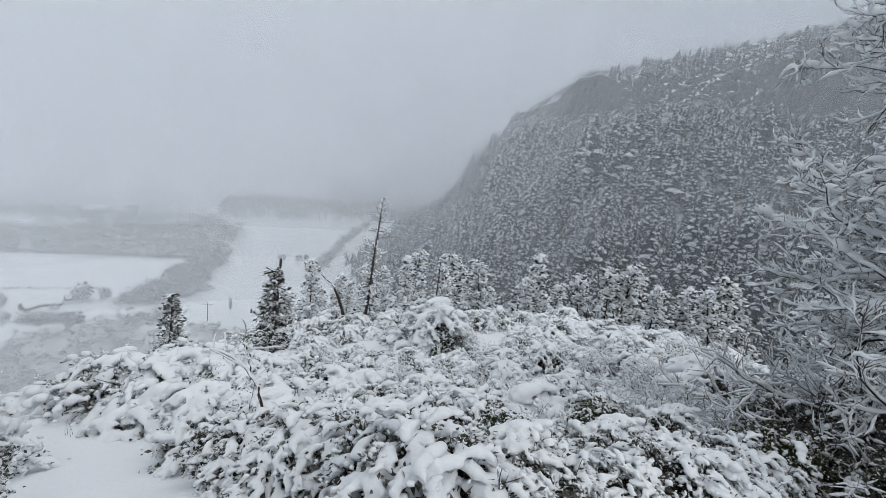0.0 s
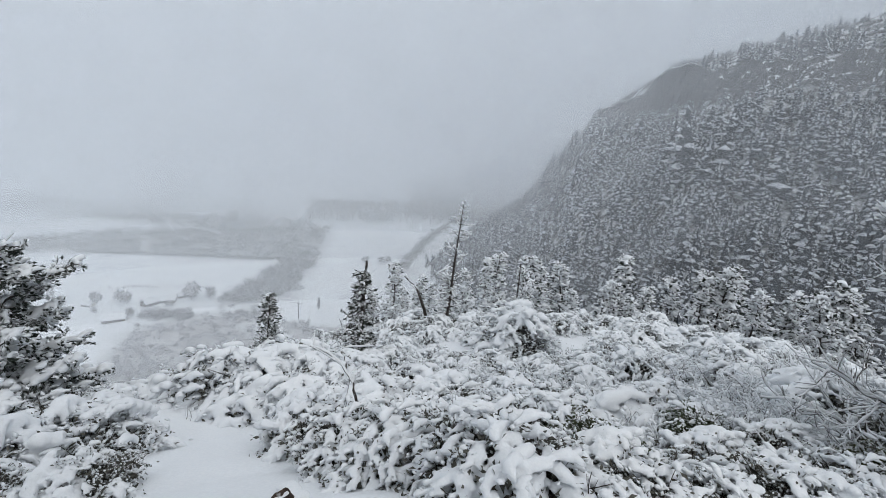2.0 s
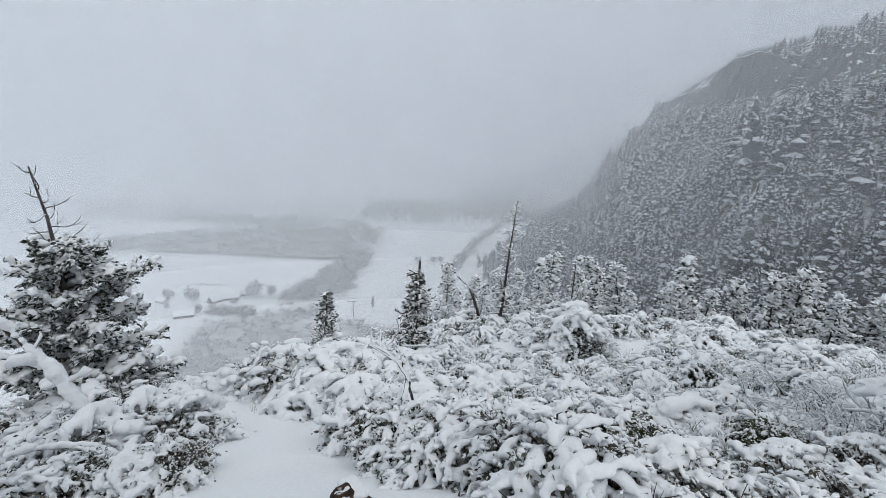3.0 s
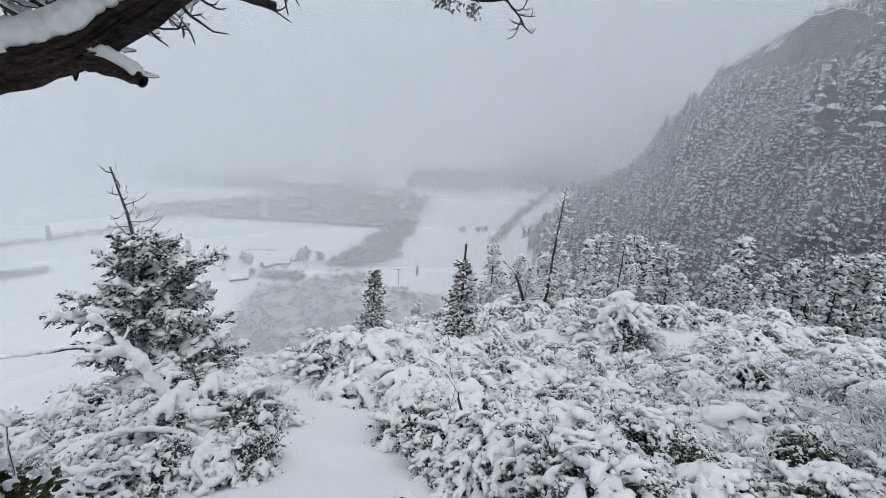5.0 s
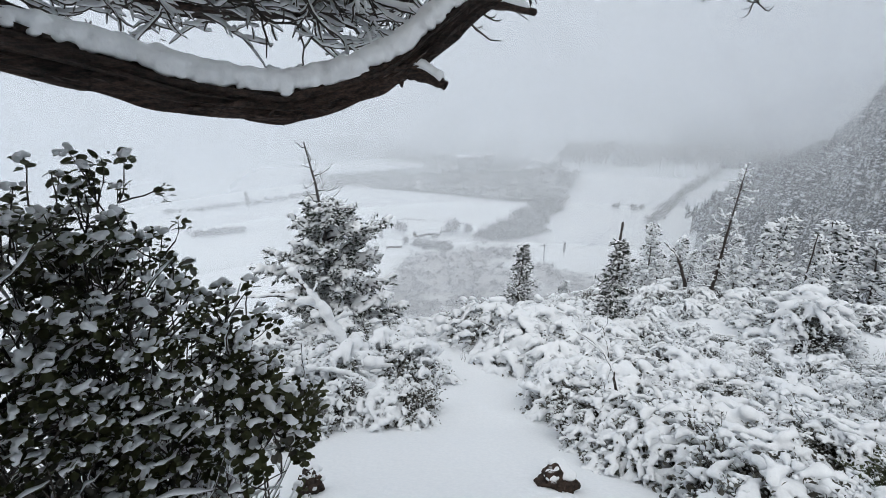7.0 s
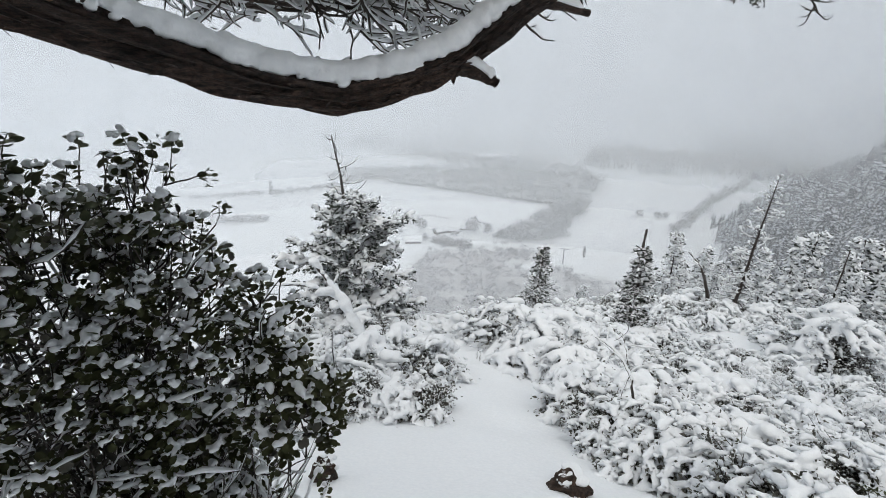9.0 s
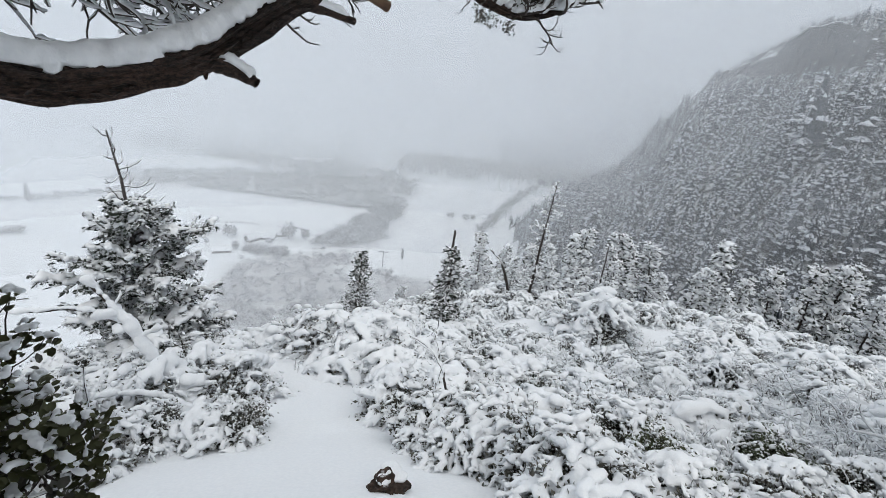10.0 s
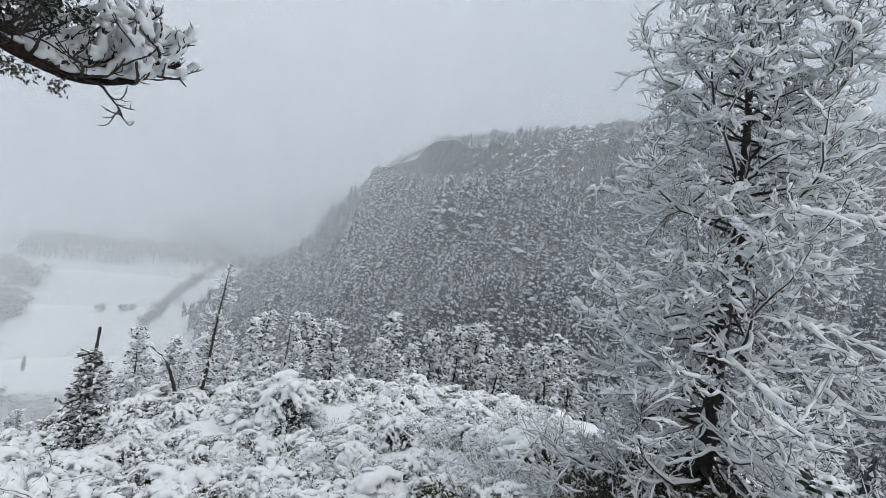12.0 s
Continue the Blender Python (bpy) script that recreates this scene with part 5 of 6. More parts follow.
# ---- bare, snow-covered trees ----
def bare_tree(seed, base, tall, trunk, limbs, low_reach, top_reach, depth, first=0.12, twig_n=(8, 4), name="bare_tree", label="", lean=(0.0, 0.0), bark=None, tufts=0):
    """A dead or leafless conifer: a straight stem, many crooked limbs forking twice, snow on all of them."""
    rng = np.random.default_rng(seed)
    ob = thing(name, label, "tree", "", base)
    stem = limb(rng, (0, 0, -0.4), (lean[0], lean[1], 1), tall + 0.4, 20, 0.02)
    rr = np.linspace(trunk, trunk * 0.12, 20) ** 1.0
    s = Soup()
    tube(s, stem, rr * (1 + 0.06 * rng.normal(0, 1, 20)), 12)
    part("trunk", s, bark or BARK, ob, "rough dark trunk")
    twigs, twig_snow, needles = Soup(), Soup(), Soup()
    for i in range(limbs):
        t = first + (0.985 - first) * (i + rng.random()) / limbs
        p, _ = at(stem, t)
        a = i * 2.399 + rng.normal(0, 0.5)
        reach = (low_reach + (top_reach - low_reach) * t ** 0.8) * rng.uniform(0.55, 1.12) * (1 if t < 0.93 else 0.6)
        rise = -0.2 + 0.8 * t + rng.normal(0, 0.14)
        shelter = 0.75 + 0.25 * min(1, t * 2.4)
        line = limb(rng, p, (math.cos(a), math.sin(a), rise), reach, 12, 0.23, 0.70 * (1 - t * 0.8), 0.42)
        r0 = (0.012 + 0.008 * reach) * (1.15 - 0.5 * t)
        r = np.linspace(r0, 0.006, 12)
        s = Soup()
        tube(s, line, r, 6)
        main = part("limb", s, TWIG, ob)
        snow_on(twig_snow, rng, line[2:], r[2:], depth * shelter, 6, 0.5)
        for j in range(twig_n[0]):
            u = 0.15 + 0.84 * rng.random() ** 0.65
            q, d = at(line, u)
            side = np.cross(d, (0, 0, 1.0)) * rng.choice((-1, 1))
            ln = np.clip(reach * rng.uniform(0.12, 0.32) * (1.2 - 0.5 * u), 0.12 * min(2.5, reach), 1.2)
            sub = limb(rng, q, d * 0.75 + side * rng.uniform(0.4, 1.0) + (0, 0, rng.normal(0.0, 0.25)), ln, 7, 0.34, 0.3, 0.4)
            r2 = np.linspace(0.010, 0.004, 7)
            tube(twigs, sub, r2, 3)
            snow_on(twig_snow, rng, sub, r2, depth * shelter * rng.uniform(0.5, 1.0), 5, 0.55)
            for k in range(twig_n[1]):
                q2, d2 = at(sub, rng.uniform(0.2, 1.0))
                side2 = np.cross(d2, (0, 0, 1.0)) * rng.choice((-1, 1))
                tip = limb(rng, q2, d2 * 0.8 + side2 * rng.uniform(0.3, 0.9) + (0, 0, rng.normal(0.05, 0.3)), ln * rng.uniform(0.3, 0.65), 4, 0.35, 0.0, 0.4)
                tube(twigs, tip, np.linspace(0.007, 0.003, 4), 3)
                if rng.random() < 0.8:
                    snow_on(twig_snow, rng, tip, np.linspace(0.006, 0.0025, 4), depth * shelter * rng.uniform(0.35, 0.85), 4, 0.6)
        for j in range(tufts):
            q, d = at(line, rng.uniform(0.25, 1.0))
            c = q + rng.normal(0, 0.08, (14, 3))
            needles.scatter(SMALL_LEAF, frames_along(rng.normal(0, 1, (14, 3)), rng.normal(0, 1, 14)) * 1.7, c)
            if rng.random() < 0.4 * shelter:
                scatter_lumps(twig_snow, rng, LUMPS, np.array([q + (0, 0, 0.05)]), np.array([rng.uniform(0.06, 0.13)]), np.array([d]), 1.5, 0.6)
    part("twig_work", twigs, TWIG, ob, "thin dark forking twigs")["kind"] = "stuff"
    part("snow", twig_snow, SNOW, ob, "ridges of snow along every twig")["kind"] = "stuff"
    if needles.n:
        part("needles", needles, NEEDLES, ob, "few dark needle tufts")["kind"] = "stuff"
    return ob


BIG_TREE_AT = on_land(9.5, 4.55)
bare_tree(301, BIG_TREE_AT, 10.8, 0.19, 230, 4.0, 2.15, 0.058, 0.05, (14, 5), "bare_conifer", "tall bare conifer, every crooked limb ridged with snow", (-0.038, 0.071), TWIG, 2)
bare_tree(302, on_land(29.5, 43.0), 9.5, 0.10, 26, 2.6, 1.2, 0.12, 0.25, (4, 2), "bare_tree", "white rimed bare tree among dark conifers", (0.0, 0.0), DEAD)
bare_tree(303, on_land(36.5, 47.0), 9.0, 0.10, 24, 2.6, 1.2, 0.12, 0.2, (4, 2), "bare_tree", "white rimed bare tree among dark conifers", (0.0, 0.0), DEAD)
bare_tree(304, on_land(2.15, 18.25), 5.3, 0.075, 58, 1.2, 0.5, 0.038, 0.18, (4, 2), "dead_conifer", "dead leaning conifer with short snowy limbs on the knoll", (0.085, 0.0), TWIG)

# undergrowth round the big tree
for x, y, sc in ((7.9, 5.0, 1.1), (8.7, 5.3, 1.2), (9.2, 4.0, 1.2), (7.6, 4.3, 0.9), (8.7, 3.1, 1.2), (9.9, 3.4, 1.3), (8.2, 5.9, 1.0), (9.4, 5.4, 1.3), (9.9, 4.6, 1.5), (9.0, 4.5, 1.4), (9.5, 3.7, 1.4), (8.4, 4.3, 1.3), (8.6, 5.0, 1.4), (9.0, 3.3, 1.3), (7.7, 3.7, 1.0)):
    place_bush(BRAMBLE, x, y, sc)
for x, y, sc, kinds in ((7.6, 5.6, 1.1, TWIGGY), (8.4, 6.6, 1.2, TWIGGY), (6.9, 4.8, 1.0, TWIGGY), (7.4, 3.4, 1.0, NEAR_BUSHES[3:]), (8.6, 3.4, 1.3, NEAR_BUSHES[3:]), (9.6, 5.9, 1.3, TWIGGY), (10.5, 7.5, 1.2, MID_BUSHES), (8.9, 8.2, 1.2, MID_BUSHES)):
    place_bush(kinds, x, y, sc)
for x, y, sc, kinds in ((7.2, 7.6, 1.0, TWIGGY), (8.0, 9.2, 1.1, TWIGGY), (8.8, 10.4, 1.1, MID_BUSHES), (9.8, 9.4, 1.2, TWIGGY), (6.3, 6.3, 0.9, TWIGGY), (9.6, 11.8, 1.1, MID_BUSHES), (10.8, 10.8, 1.2, TWIGGY), (10.6, 12.8, 1.2, MID_BUSHES), (7.6, 10.6, 0.9, TWIGGY), (11.6, 9.6, 1.2, TWIGGY), (11.4, 8.2, 1.2, TWIGGY)):
    place_bush(kinds, x, y, sc)
YOUNG = conifer(321, 2.3, 0.75, 60, 0.15, 0.12, 0.9, 0, 0, 0.04, 0.06, 0.75, 0.35, (0.0, 0.0), 0.03, "young_conifer", "young conifer buried in fat pads of snow", "")
stand(YOUNG, 6.7, 1.75, 0, 1.0, True, 0.1)


# ---- rocks and stumps by the path ----
def rock(seed, x, y, size, tall, name, label, category):
    rng = np.random.default_rng(seed)
    v, f = ico(4)
    k = 1 + 0.22 * waves(v[:, 0] * 1.0, v[:, 1] + 1.7 * v[:, 2], 0.6, seed) + (0.26 if name == "stump" else 0.10) * waves(v[:, 0] - v[:, 2], v[:, 1], 0.2, seed + 2) + rng.normal(0, 0.05 if name == "stump" else 0.015, len(v))
    v = v * k[:, None] * (size, size * 0.85, tall)
    s = Soup()
    s.add(v, tri=f)
    ob = part(name, s, STUMP if name == "stump" else NEAR_ROCK, None, "", True)
    ob.location = on_land(x, y, tall * (0.0 if name == "stump" else 0.25))
    tagged(ob, label, category)
    cap = Soup()
    n = 14
    spread = rng.normal(0, size * 0.36, (n, 2))
    merged(cap, rng, np.stack([spread[:, 0], spread[:, 1] + size * 0.45, tall * 0.85 * np.sqrt(np.clip(1 - (spread ** 2).sum(1) / (1.2 * size) ** 2, 0.02, 1))], 1), size * rng.uniform(0.20, 0.34, n), size * 0.08, 0.55)
    part("snow_cap", cap, SNOW, ob, "cap of snow")
    return ob


rock(401, -0.85, 3.22, 0.18, 0.15, "stump", "dark rotten stump capped with snow beside the path", "stump")
rock(402, -3.75, 4.75, 0.16, 0.14, "rock", "dark brown rock under the snowy bank", "rock")
rock(403, -4.2, 4.65, 0.2, 0.16, "rock", "dark brown rock under the snowy bank", "rock")
rock(404, -4.6, 4.5, 0.18, 0.14, "rock", "dark brown rock under the snowy bank", "rock")
rock(406, 3.45, 15.5, 0.32, 0.2, "rock", "dark rock beside the round bush", "rock")
rock(405, -2.95, 2.35, 0.12, 0.24, "stump", "dark broken stump in snow below the shrub", "stump")


# ---- the leafy shrub beside the lookout ----
def leafy_shrub():
    rng = np.random.default_rng(501)
    base = np.array(on_land(-2.15, 0.5, -0.1))
    ob = thing("leafy_shrub", "broad-leaved evergreen shrub, dark green leaf rosettes loaded with snow", "shrub", "", tuple(base))
    stems, snow, leaf_soup = Soup(), Soup(), Soup()
    # middle, radii and share of each mass of the crown
    masses = [((-2.2, 0.38, 1.22), (0.58, 0.58, 0.92), 0.55), ((-1.90, 0.62, 1.18), (0.33, 0.33, 0.90), 0.22), ((-1.62, 0.77, 1.46), (0.15, 0.15, 0.27), 0.03), ((-1.45, 0.70, 1.28), (0.20, 0.20, 0.17), 0.045), ((-2.0, 0.5, 0.8), (0.36, 0.36, 0.6), 0.155)]
    share = [m[2] for m in masses]

    def point_in(inner, outer):
        c, r, _ = masses[rng.choice(len(masses), p=share)]
        d = unit(rng.normal(0, 1, 3) + (0.35, -0.3, 0.35))
        k = rng.uniform(inner, outer) * (1 + 0.10 * math.sin(5 * d[0] + 7 * d[2]))
        p = np.array(c) + d * r * k
        p[2] = max(p[2], base[2] + 0.25 + 0.2 * rng.random())
        return p, d

    # arching stems, each with forks
    tips = []
    for i in range(170):
        tip, d = point_in(0.5, 0.97)
        root = base + rng.normal(0, 0.16, 3) * (1, 1, 0)
        line = spline([root, root * 0.55 + tip * 0.45 + np.array((0, 0, 0.08)) + rng.normal(0, 0.10, 3), tip], 12) + rng.normal(0, 0.010, (12, 3)) - base
        r = np.linspace(rng.uniform(0.006, 0.011), 0.0022, 12)
        s = Soup()
        tube(s, line, r, 5)
        part("stem", s, TWIG, ob)
        snow_on(snow, rng, line[7:], r[7:] * 0.7, 0.007, 5, 0.7)
        tips.append(line[-1])
        for j in range(16):
            p, w = at(line, rng.uniform(0.25, 0.98))
            fork = limb(rng, p, w * (1, 1, 0.5) + rng.normal(0, 0.55, 3) * (1, 1, 0.6) + (0, 0, 0.1), rng.uniform(0.10, 0.30), 6, 0.2, 0, 0.25)
            tube(stems, fork, np.linspace(0.0042, 0.002, 6), 3)
            if rng.random() < 0.85:
                snow_on(snow, rng, fork, np.linspace(0.0034, 0.0015, 6), 0.011, 5, 0.6)
            if rng.random() < (0.25 if fork[-1][2] + base[2] > 1.25 else 0.07):
                tips.append(fork[-1])
    for i in range(1250):
        p, d = point_in(0.74, 1.02)
        low = p[2] < 1.35 and p[0] < -1.75
        if low and rng.random() < 0.86:
            continue
        tw = limb(rng, p - base - d * 0.12, d * 0.7 + rng.normal(0, 0.4, 3) + (0, 0, 0.3), 0.14, 5, 0.15, 0, 0.3)
        tube(stems, tw, np.linspace(0.003, 0.0015, 5), 4)
        tips.append(tw[-1])
    tips = np.array(tips)
    # a rosette of leaves at every tip
    leaf_at, leaf_way, bare = [], [], []
    for c in tips:
        n = int(rng.integers(6, 11))
        up = unit(rng.normal(0, 0.45, 3) + (0.15, -0.1, 0.9))
        e1 = unit(np.cross(up, rng.normal(0, 1, 3)))
        e2 = np.cross(up, e1)
        for q in range(n):
            a = q * 2.4 + rng.normal(0, 0.25)
            out = e1 * math.cos(a) + e2 * math.sin(a)
            leaf_at.append(c - up * 0.006 * q + out * 0.004), leaf_way.append(out + up * rng.uniform(-0.15, 0.7))
    # dull leaves deeper inside
    n_rosette = len(leaf_at)
    for i in range(2600):
        p, d = point_in(0.15, 0.9)
        leaf_at.append(p - base), leaf_way.append(rng.normal(0, 1, 3))
    leaf_at, leaf_way = np.array(leaf_at), np.array(leaf_way)
    n = len(leaf_at)
    turn = frames_along(leaf_way, rng.normal(0, 0.35, n)) * rng.uniform(0.5, 0.9, n)[:, None, None]
    shape = leaf_shape(0.046, 0.036, 0.15, 0.12)
    # the outermost leaves one by one, the rest joined
    outer = np.argsort(-(leaf_at[:n_rosette] @ np.array((0.7, -0.35, 0.6))))
    own, rest = outer[:300], outer[300:]
    plain = (np.array([(0, 0, 0), (0.018, 0.015, 0.003), (0.018, -0.015, 0.003), (0.036, 0.014, -0.002), (0.036, -0.014, -0.002), (0.046, 0, -0.007), (0.026, 0, -0.003)]),
             np.array([(0, 6, 1), (0, 2, 6), (1, 6, 3), (2, 4, 6), (6, 5, 3), (6, 4, 5)]))
    leaf_soup.scatter(plain, turn[rest[rest < n_rosette]] * 0.95, leaf_at[rest[rest < n_rosette]])
    part("foliage", leaf_soup, LEAF, ob, "dark green round leaves")["kind"] = "stuff"
    inner = Soup()
    inner.scatter(plain, turn[n_rosette:], leaf_at[n_rosette:])
    part("inner_foliage", inner, BROWN_LEAF, ob, "dull brown-green leaves deep inside")["kind"] = "stuff"
    one = Soup()
    one.add(shape[0], tri=shape[1])
    me = one.mesh("leaf", LEAF)
    for i in own:
        lf = new("leaf", me)
        lf.parent = ob
        lf.matrix_local = Matrix([[*turn[i][r], leaf_at[i][r]] for r in range(3)] + [[0, 0, 0, 1]])
    # snow lying in the rosettes, running together over several leaves
    high = np.clip((tips[:, 2] + base[2] - 0.6) / 0.6, 0.75, 1.0)
    loaded = tips[rng.random(len(tips)) < 0.78 * high]
    k = 8
    c = np.repeat(loaded, k, 0) + rng.normal(0, 1, (k * len(loaded), 3)) * (0.014, 0.014, 0.006) + (0, 0, 0.009)
    merged(snow, rng, c, rng.uniform(0.0055, 0.0125, len(c)), 0.0075, 0.9)
    part("twig_work", stems, TWIG, ob, "thin dark forking stems")["kind"] = "stuff"
    part("snow", snow, SNOW, ob, "little cushions of snow on leaves and twigs")["kind"] = "stuff"
    return ob


leafy_shrub()


# ---- the overhanging bough ----
def rough_tube(soup, line, radii, sides, bark, seed):
    """A limb with long ridges and cracks of bark."""
    rng = np.random.default_rng(int(seed * 10))
    k = len(line)
    rel = np.ones((k, sides))
    for rings, step, amp in ((24, 2, 0.9), (10, 1, 0.9), (3, 1, 0.4)):
        m = k // rings + 3
        g = rng.normal(0, 1, (m, sides // step + 1))
        g = np.maximum(g, -0.9)
        x = np.arange(k)[:, None] / rings + 0.6 * np.sin(np.arange(sides))[None]
        x = np.clip(x, 0, m - 2.001)
        i, u = x.astype(int), x % 1
        col = np.broadcast_to((np.arange(sides) // step)[None], (k, sides))
        rel += bark * amp * (g[i, col] * (1 - u) + g[i + 1, col] * u)
    tube(soup, line, np.asarray(radii)[:, None] * rel, sides)


def bough():
    rng = np.random.default_rng(601)
    ob = thing("overhanging_bough", "thick rough-barked conifer bough with a ridge of snow, overhanging the lookout", "branch", "", (-2.1, -1.25, float(height(-2.1, -1.25))))
    o = np.array(ob.location[:])
    # the stem that carries it, behind the lookout
    trunk = spline([(0, 0, -0.3), (0.02, 0.0, 1.2), (0.05, 0.03, 2.3), (0.0, 0.0, 4.2), (0.1, -0.1, 6.4)], 60)
    s = Soup()
    rough_tube(s, trunk, np.linspace(0.17, 0.04, 60), 30, 0.04, 1.0)
    part("trunk", s, BARK, ob, "rough dark trunk")
    corners = [(-2.05, -1.22, 2.45), (-1.75, -0.85, 2.50), (-1.42, -0.42, 2.51), (-1.22, -0.02, 2.478), (-1.18, 0.12, 2.428), (-1.125, 0.28, 2.362), (-1.05, 0.41, 2.312), (-0.97, 0.52, 2.305), (-0.87, 0.64, 2.348),
               (-0.79, 0.73, 2.42), (-0.72, 0.81, 2.49), (-0.66, 0.90, 2.57), (-0.62, 1.02, 2.64), (-0.57, 1.16, 2.65), (-0.48, 1.28, 2.605), (-0.38, 1.36, 2.55), (-0.26, 1.39, 2.525), (-0.15, 1.40, 2.56), (-0.07, 1.40, 2.62)]
    line = spline(corners, 260) - o + np.array((0, 0, 0.008))
    line += np.stack([0.004 * np.interp(np.arange(260), np.arange(0, 264, 8), rng.normal(0, 0.5, 33)) for q in range(3)], 1)
    t = np.linspace(0, 1, 260)
    r = np.interp(t, [0, 0.1, 0.2, 0.33, 0.45, 0.55, 0.62, 0.75, 0.9, 1], [0.066, 0.051, 0.038, 0.031, 0.029, 0.027, 0.021, 0.016, 0.010, 0.004])
    s = Soup()
    rough_tube(s, line, r, 60, 0.14, 2.0)
    part("bough", s, BARK, ob, "ridged brown-black bark", False)
    # flakes of bark lifting from it
    flakes = Soup()
    n = 520
    u = rng.uniform(0.02, 0.66, n)
    idx = (u * 259).astype(int)
    d = unit(np.gradient(line, axis=0))[idx]
    ang = rng.uniform(np.pi * 0.95, np.pi * 2.05, n)
    side = unit(np.cross(d, (0, 0, 1.0)))
    up = np.cross(side, d)
    out = side * np.cos(ang)[:, None] + up * np.sin(ang)[:, None]
    d = unit(d * rng.choice((-1, 1), n)[:, None] + rng.normal(0, 0.25, (n, 3)))
    turn = np.stack([d, np.cross(out, d), out], 2) * rng.uniform(0.25, 1.1, n)[:, None, None]
    flakes.scatter(leaf_shape(0.026, 0.010, 0.1, -0.2), turn, line[idx] + out * (r[idx] * 0.98)[:, None])
    part("flaking_bark", flakes, BARK, ob, "lifting flakes of bark")["kind"] = "stuff"
    # the ridge of snow on its back
    s = Soup()
    k = slice(61, 180)
    c, rr = line[k], r[k]
    m = len(c)
    pick = rng.integers(0, m, 1500)
    small = np.arange(1500) > 700
    sd = unit(np.cross(unit(np.gradient(c, axis=0)), (0, 0, 1.0)))
    lat = np.where(small, rng.choice((-1, 1), 1500) * rng.uniform(0.45, 0.9, 1500), rng.uniform(-0.62, 0.62, 1500))
    taper = np.clip(np.minimum(pick + 4, m - pick) / 9, 0.35, 1)
    up = rr[pick] * np.sqrt(np.clip(1.15 - lat ** 2, 0, 1)) * 0.85 + np.where(small, 0.002, rng.uniform(0.004, 0.018, 1500)) * taper
    merged(s, rng, c[pick] + sd[pick] * (lat * rr[pick] * 0.9)[:, None] + np.array((0, 0, 1.0)) * up[:, None], np.where(small, rng.uniform(0.005, 0.010, 1500), rng.uniform(0.012, 0.017, 1500) * taper), 0.0045, 0.9)
    part("snow_ridge", s, SNOW, ob, "thick soft ridge of snow")

    def stub(name, corners, r0, r1, depth, mat, label):
        ln = spline(np.array(corners) - o, 14)
        rad = np.linspace(r0, r1, 14) * (1 + 0.1 * rng.normal(0, 1, 14))
        q = Soup()
        tube(q, ln, rad, 10)
        st = part(name, q, mat, ob, label)
        if depth:
            q = Soup()
            snow_on(q, rng, ln[:-1], rad[:-1], depth, 9, 0.25)
            part("snow", q, SNOW, st)

    stub("broken_stub", [(-0.87, 0.66, 2.355), (-0.83, 0.685, 2.345), (-0.80, 0.70, 2.33), (-0.778, 0.70, 2.318)], 0.020, 0.009, 0.016, BARK, "short broken stub")
    stub("broken_stub", [(-0.70, 0.85, 2.535), (-0.66, 0.91, 2.525), (-0.595, 0.985, 2.492)], 0.015, 0.011, 0, SPLINTER, "snapped pale splintered stub")
    stub("broken_stub", [(-0.80, 0.75, 2.44), (-0.73, 0.84, 2.468), (-0.655, 0.925, 2.452)], 0.014, 0.008, 0.016, BARK, "short snow-topped stub")
    stub("broken_stub", [(-1.19, 0.06, 2.415), (-1.20, 0.02, 2.37), (-1.23, -0.03, 2.33)], 0.014, 0.004, 0, BARK, "thin broken stub")
    stub("knot", [(-1.175, 0.11, 2.43), (-1.15, 0.12, 2.468)], 0.024, 0.020, 0, SPLINTER, "pale broken knot")

    twigs, snow, needles, fan = Soup(), Soup(), Soup(), []

    def sprig(root, way, length, r0, depth, forks, lift=0.2, wander=0.16):
        ln = limb(rng, np.array(root) - o, way, length, 8, wander, 0.0, lift)
        rad = np.linspace(r0, r0 * 0.35, 8)
        tube(twigs, ln, rad, 5)
        if depth > 0.015:
            fan.append(roll(rng, ln + (0, 0, depth * 0.6), depth * 0.60, 16, 0.3))
        elif depth:
            snow_on(snow, rng, ln, rad, depth, 8, 0.35)
        for q in range(forks):
            p, w = at(ln, rng.uniform(0.2, 0.95))
            sub = limb(rng, p, w + rng.normal(0, 0.6, 3) * (1, 1, 0.35), length * rng.uniform(0.25, 0.55), 6, 0.2, 0.0, lift)
            tube(twigs, sub, np.linspace(r0 * 0.5, r0 * 0.25, 6), 4)
            if depth > 0.015:
                fan.append(roll(rng, sub + (0, 0, depth * 0.55), depth * 0.50, 9, 0.3))
            elif depth:
                snow_on(snow, rng, sub, np.linspace(r0 * 0.5, r0 * 0.25, 6), depth * 0.75, 7, 0.4)
            for j in range(2):
                p2, w2 = at(sub, rng.uniform(0.3, 1.0))
                tip = limb(rng, p2, w2 + rng.normal(0, 0.6, 3), length * rng.uniform(0.1, 0.22), 4, 0.2, 0.0, lift)
                tube(twigs, tip, np.linspace(r0 * 0.35, r0 * 0.2, 4), 3)
                if 0 < depth < 0.015:
                    snow_on(snow, rng, tip, np.linspace(r0 * 0.35, r0 * 0.2, 4), depth * 0.6, 6, 0.4)
        return ln

    # unseen crown above and behind, added to shade the bough and shrub
    def in_view(p):
        q = np.asarray(p) + o
        return (q[..., 1] > -0.6) & (np.hypot(q[..., 0] + 0.25, q[..., 1] + 0.1) > 1.4 * (q[..., 2] - 2.55))

    # limbs and tufts are cut off where they would come into view
    crown, load = Soup(), Soup()
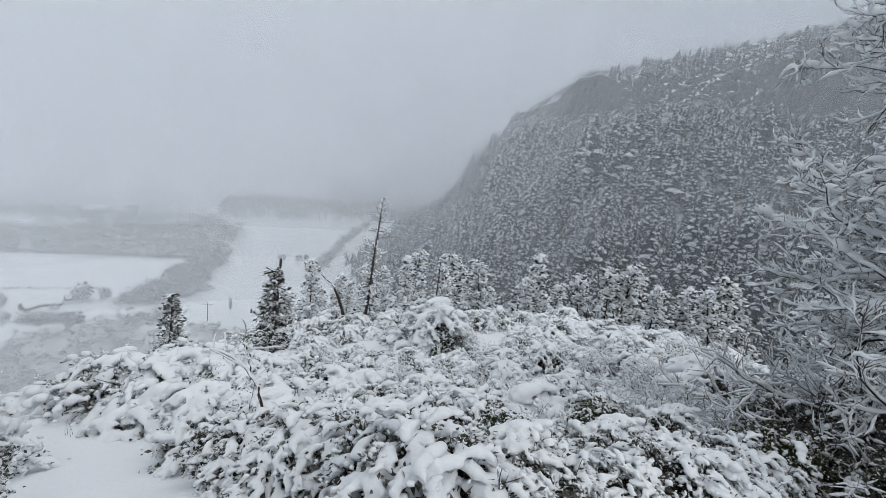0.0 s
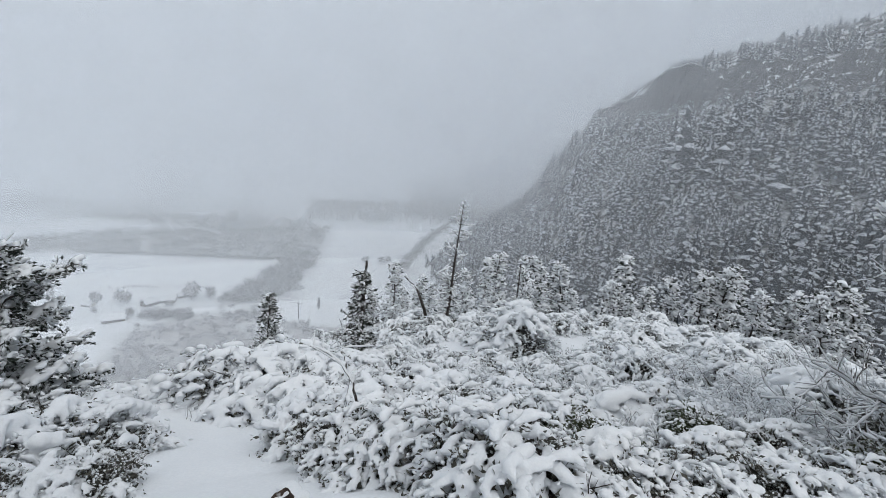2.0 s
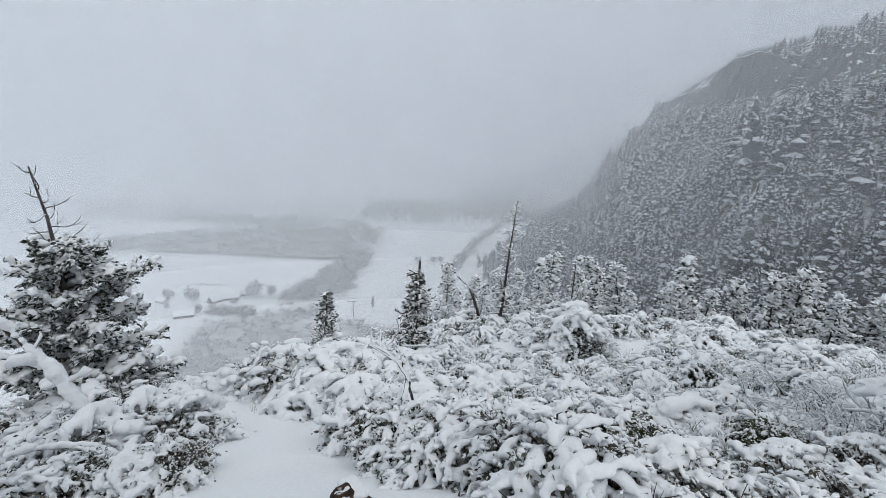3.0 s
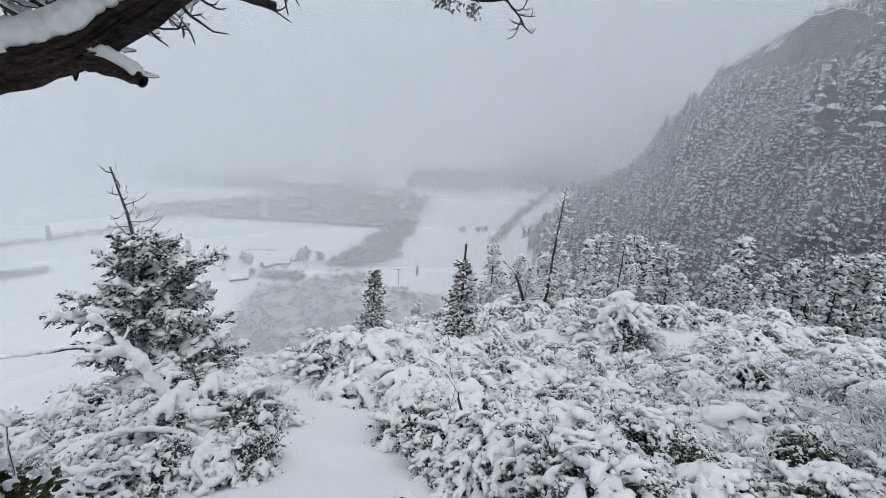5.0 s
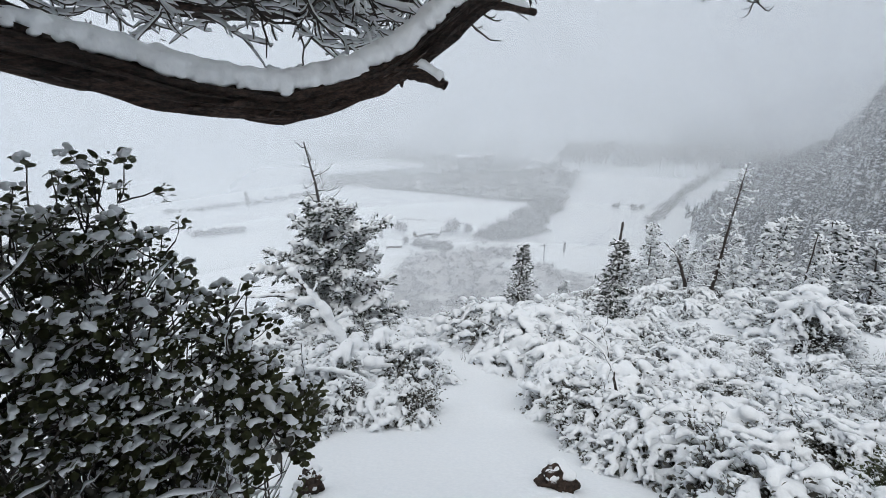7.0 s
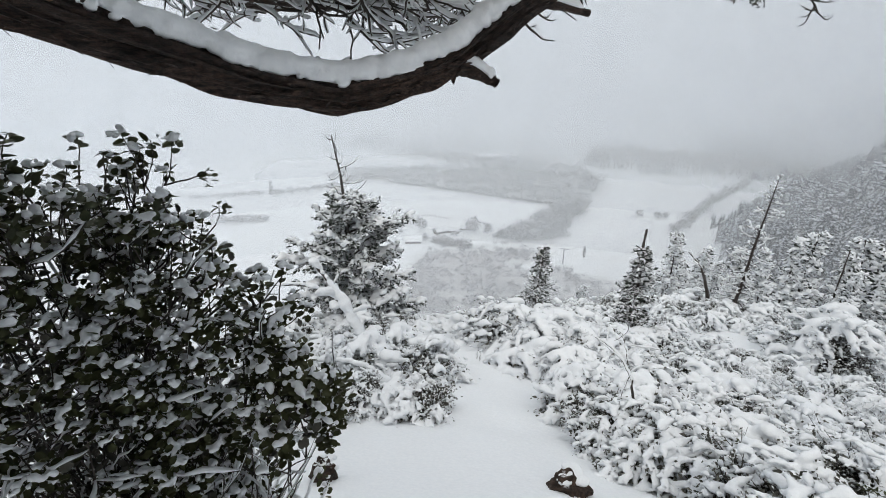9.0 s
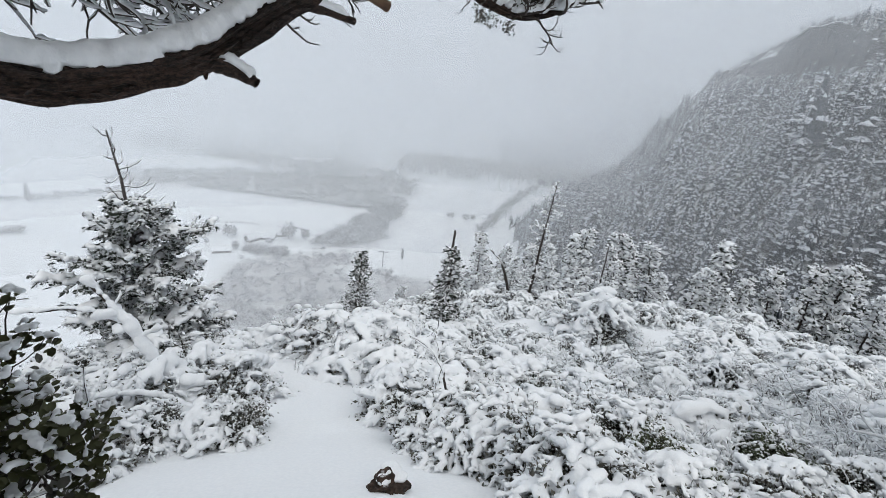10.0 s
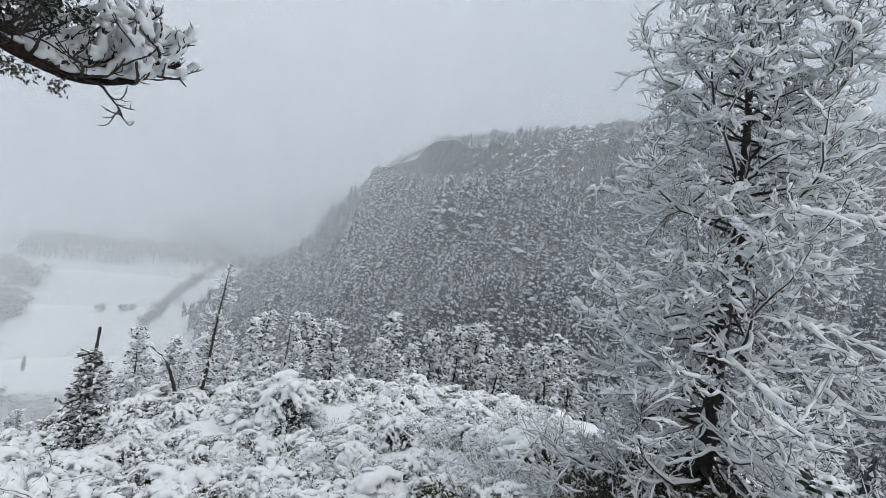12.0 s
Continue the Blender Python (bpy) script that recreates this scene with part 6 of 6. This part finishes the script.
    for i in range(130):
        p, _ = at(trunk, rng.uniform(0.47, 0.98))
        a = i * 2.4
        ln = limb(rng, p, (math.cos(a), math.sin(a), 0.25), rng.uniform(1.2, 3.2), 12, 0.10, 0.1, 0.1)
        stop = np.argmax(in_view(ln)) if in_view(ln).any() else 12
        ln = ln[:stop]
        if len(ln) < 4:
            continue
        q = Soup()
        tube(q, ln, np.linspace(0.03, 0.008, len(ln)), 6)
        part("limb", q, BARK, ob)
        snow_on(load, rng, ln, np.linspace(0.03, 0.008, len(ln)), 0.04, 6, 0.4)
        m = 260
        c = ln[rng.integers(1, len(ln), m)] + rng.normal(0, 0.17, (m, 3))
        c = c[~in_view(c)]
        crown.scatter(SMALL_LEAF, frames_along(rng.normal(0, 1, (len(c), 3)), rng.normal(0, 0.6, len(c))) * 8.0, c)
    part("crown", crown, NEEDLES, ob, "unseen dense needle tufts added overhead to shade the bough")["kind"] = "stuff"
    part("crown_snow", load, SNOW, ob)["kind"] = "stuff"

    # the fan of snow-laden twigs at its end
    for i in range(48):
        k0 = int(rng.uniform(0.72, 0.985) * 259)
        sprig(line[k0] + o, (rng.uniform(0.3, 1.0), rng.uniform(-0.6, 0.5), rng.uniform(0.3, 1.2)), rng.uniform(0.10, 0.19), 0.0055, 0.023, 5, 0.5, 0.28)
    q = Soup()
    merged(q, rng, np.concatenate([k[0] for k in fan]), np.concatenate([k[1] for k in fan]), 0.0065)
    part("fan_snow", q, SNOW, ob, "fat fingers of snow on the end twigs")["kind"] = "stuff"
    # dark needle tufts among the inner twigs of the fan
    inner = Soup()
    k0 = (rng.uniform(0.68, 0.86, 60) * 259).astype(int)
    c = np.repeat(line[k0] + rng.uniform(0, 1, (60, 3)) * (0.10, -0.08, 0.13) + (0, 0, 0.02), 34, 0) + rng.normal(0, 0.014, (2040, 3))
    inner.scatter(SMALL_LEAF, frames_along(rng.normal(0, 1, (2040, 3)), rng.normal(0, 1, 2040)) * 0.5, c)
    part("inner_needles", inner, NEEDLES, ob, "dark needle tufts among the end twigs")["kind"] = "stuff"
    for i in range(26):
        k0 = int(rng.uniform(0.66, 0.9) * 259)
        sprig(line[k0] + o, (rng.uniform(-0.2, 1.0), rng.uniform(-0.7, 0.4), rng.uniform(0.0, 0.6)), rng.uniform(0.10, 0.2), 0.0045, 0.0, 5, 0.35, 0.25)
    # bare hanging twigs
    for root, way, ln in (((-0.60, 1.12, 2.63), (0.35, 0.2, -0.65), 0.18), ((-0.76, 0.80, 2.44), (0.25, 0.2, -0.8), 0.085), ((-0.75, 0.81, 2.45), (0.7, 0.2, -0.3), 0.06)):
        sprig(root, way, ln, 0.003, 0.0, 1, 0.3, 0.22)
    # brown cone-like tufts under the end
    for c in ((-0.40, 1.355, 2.525), (-0.37, 1.365, 2.52), (-0.31, 1.38, 2.505)):
        p = np.array(c) - o + rng.normal(0, 0.012, (70, 3))
        needles.scatter(SMALL_LEAF, frames_along(rng.normal(0, 1, (70, 3)) + (0, 0, -0.7), rng.normal(0, 1, 70)) * 0.4, p)
    # the side limbs behind it, full of needles and snow
    for corners, r0 in (([(-2.05, -1.2, 2.85), (-1.95, -0.5, 2.78), (-1.65, 0.35, 2.55), (-1.38, 0.83, 2.46), (-1.1, 1.05, 2.47), (-0.92, 1.2, 2.52)], 0.018), ([(-2.05, -1.2, 3.0), (-1.9, -0.4, 2.86), (-1.5, 0.5, 2.62), (-1.15, 0.95, 2.53), (-0.85, 1.2, 2.6)], 0.016),
                        ([(-2.1, -1.2, 2.7), (-2.03, -0.3, 2.74), (-1.8, 0.6, 2.53), (-1.55, 1.0, 2.46), (-1.3, 1.25, 2.5)], 0.014), ([(-2.0, -1.2, 2.75), (-1.7, -0.4, 2.76), (-1.42, 0.3, 2.56), (-1.25, 0.65, 2.5), (-1.02, 0.9, 2.54)], 0.013)):
        ln = spline(corners, 26) + np.array((0, 0, 0.03))
        rad = np.linspace(r0 * 1.15, 0.006, 26)
        q = Soup()
        tube(q, ln - o, rad, 7)
        sb = part("side_limb", q, BARK, ob)
        q = Soup()
        snow_on(q, rng, ln - o, rad, 0.015, 8, 0.5)
        part("snow", q, SNOW, sb)
        for i in range(42):
            p, w = at(ln, rng.uniform(0.42, 1.0))
            sd2 = np.cross(w, (0, 0, 1.0)) * rng.choice((-1, 1))
            tw = sprig(p, w * 0.7 + sd2 * rng.uniform(0.3, 0.9) + (0, 0, abs(rng.normal(0.15, 0.2))), rng.uniform(0.16, 0.34), 0.0075, 0.012 if i % 4 else 0.0, 6, 0.22, 0.27)
            if rng.random() < 0.3:
                c = tw[rng.integers(3, 8, 20)] + rng.normal(0, 0.02, (20, 3))
                needles.scatter(SMALL_LEAF, frames_along(rng.normal(0, 1, (20, 3)), rng.normal(0, 1, 20)) * (0.9, 0.35, 0.6), c)
    part("twig_work", twigs, TWIG, ob, "dark forking twigs")["kind"] = "stuff"
    part("twig_snow", snow, SNOW, ob, "fat rolls of snow along the twigs")["kind"] = "stuff"
    part("needles", needles, BROWN_LEAF, ob, "dull green and brown needle tufts")["kind"] = "stuff"
    return ob


bough()
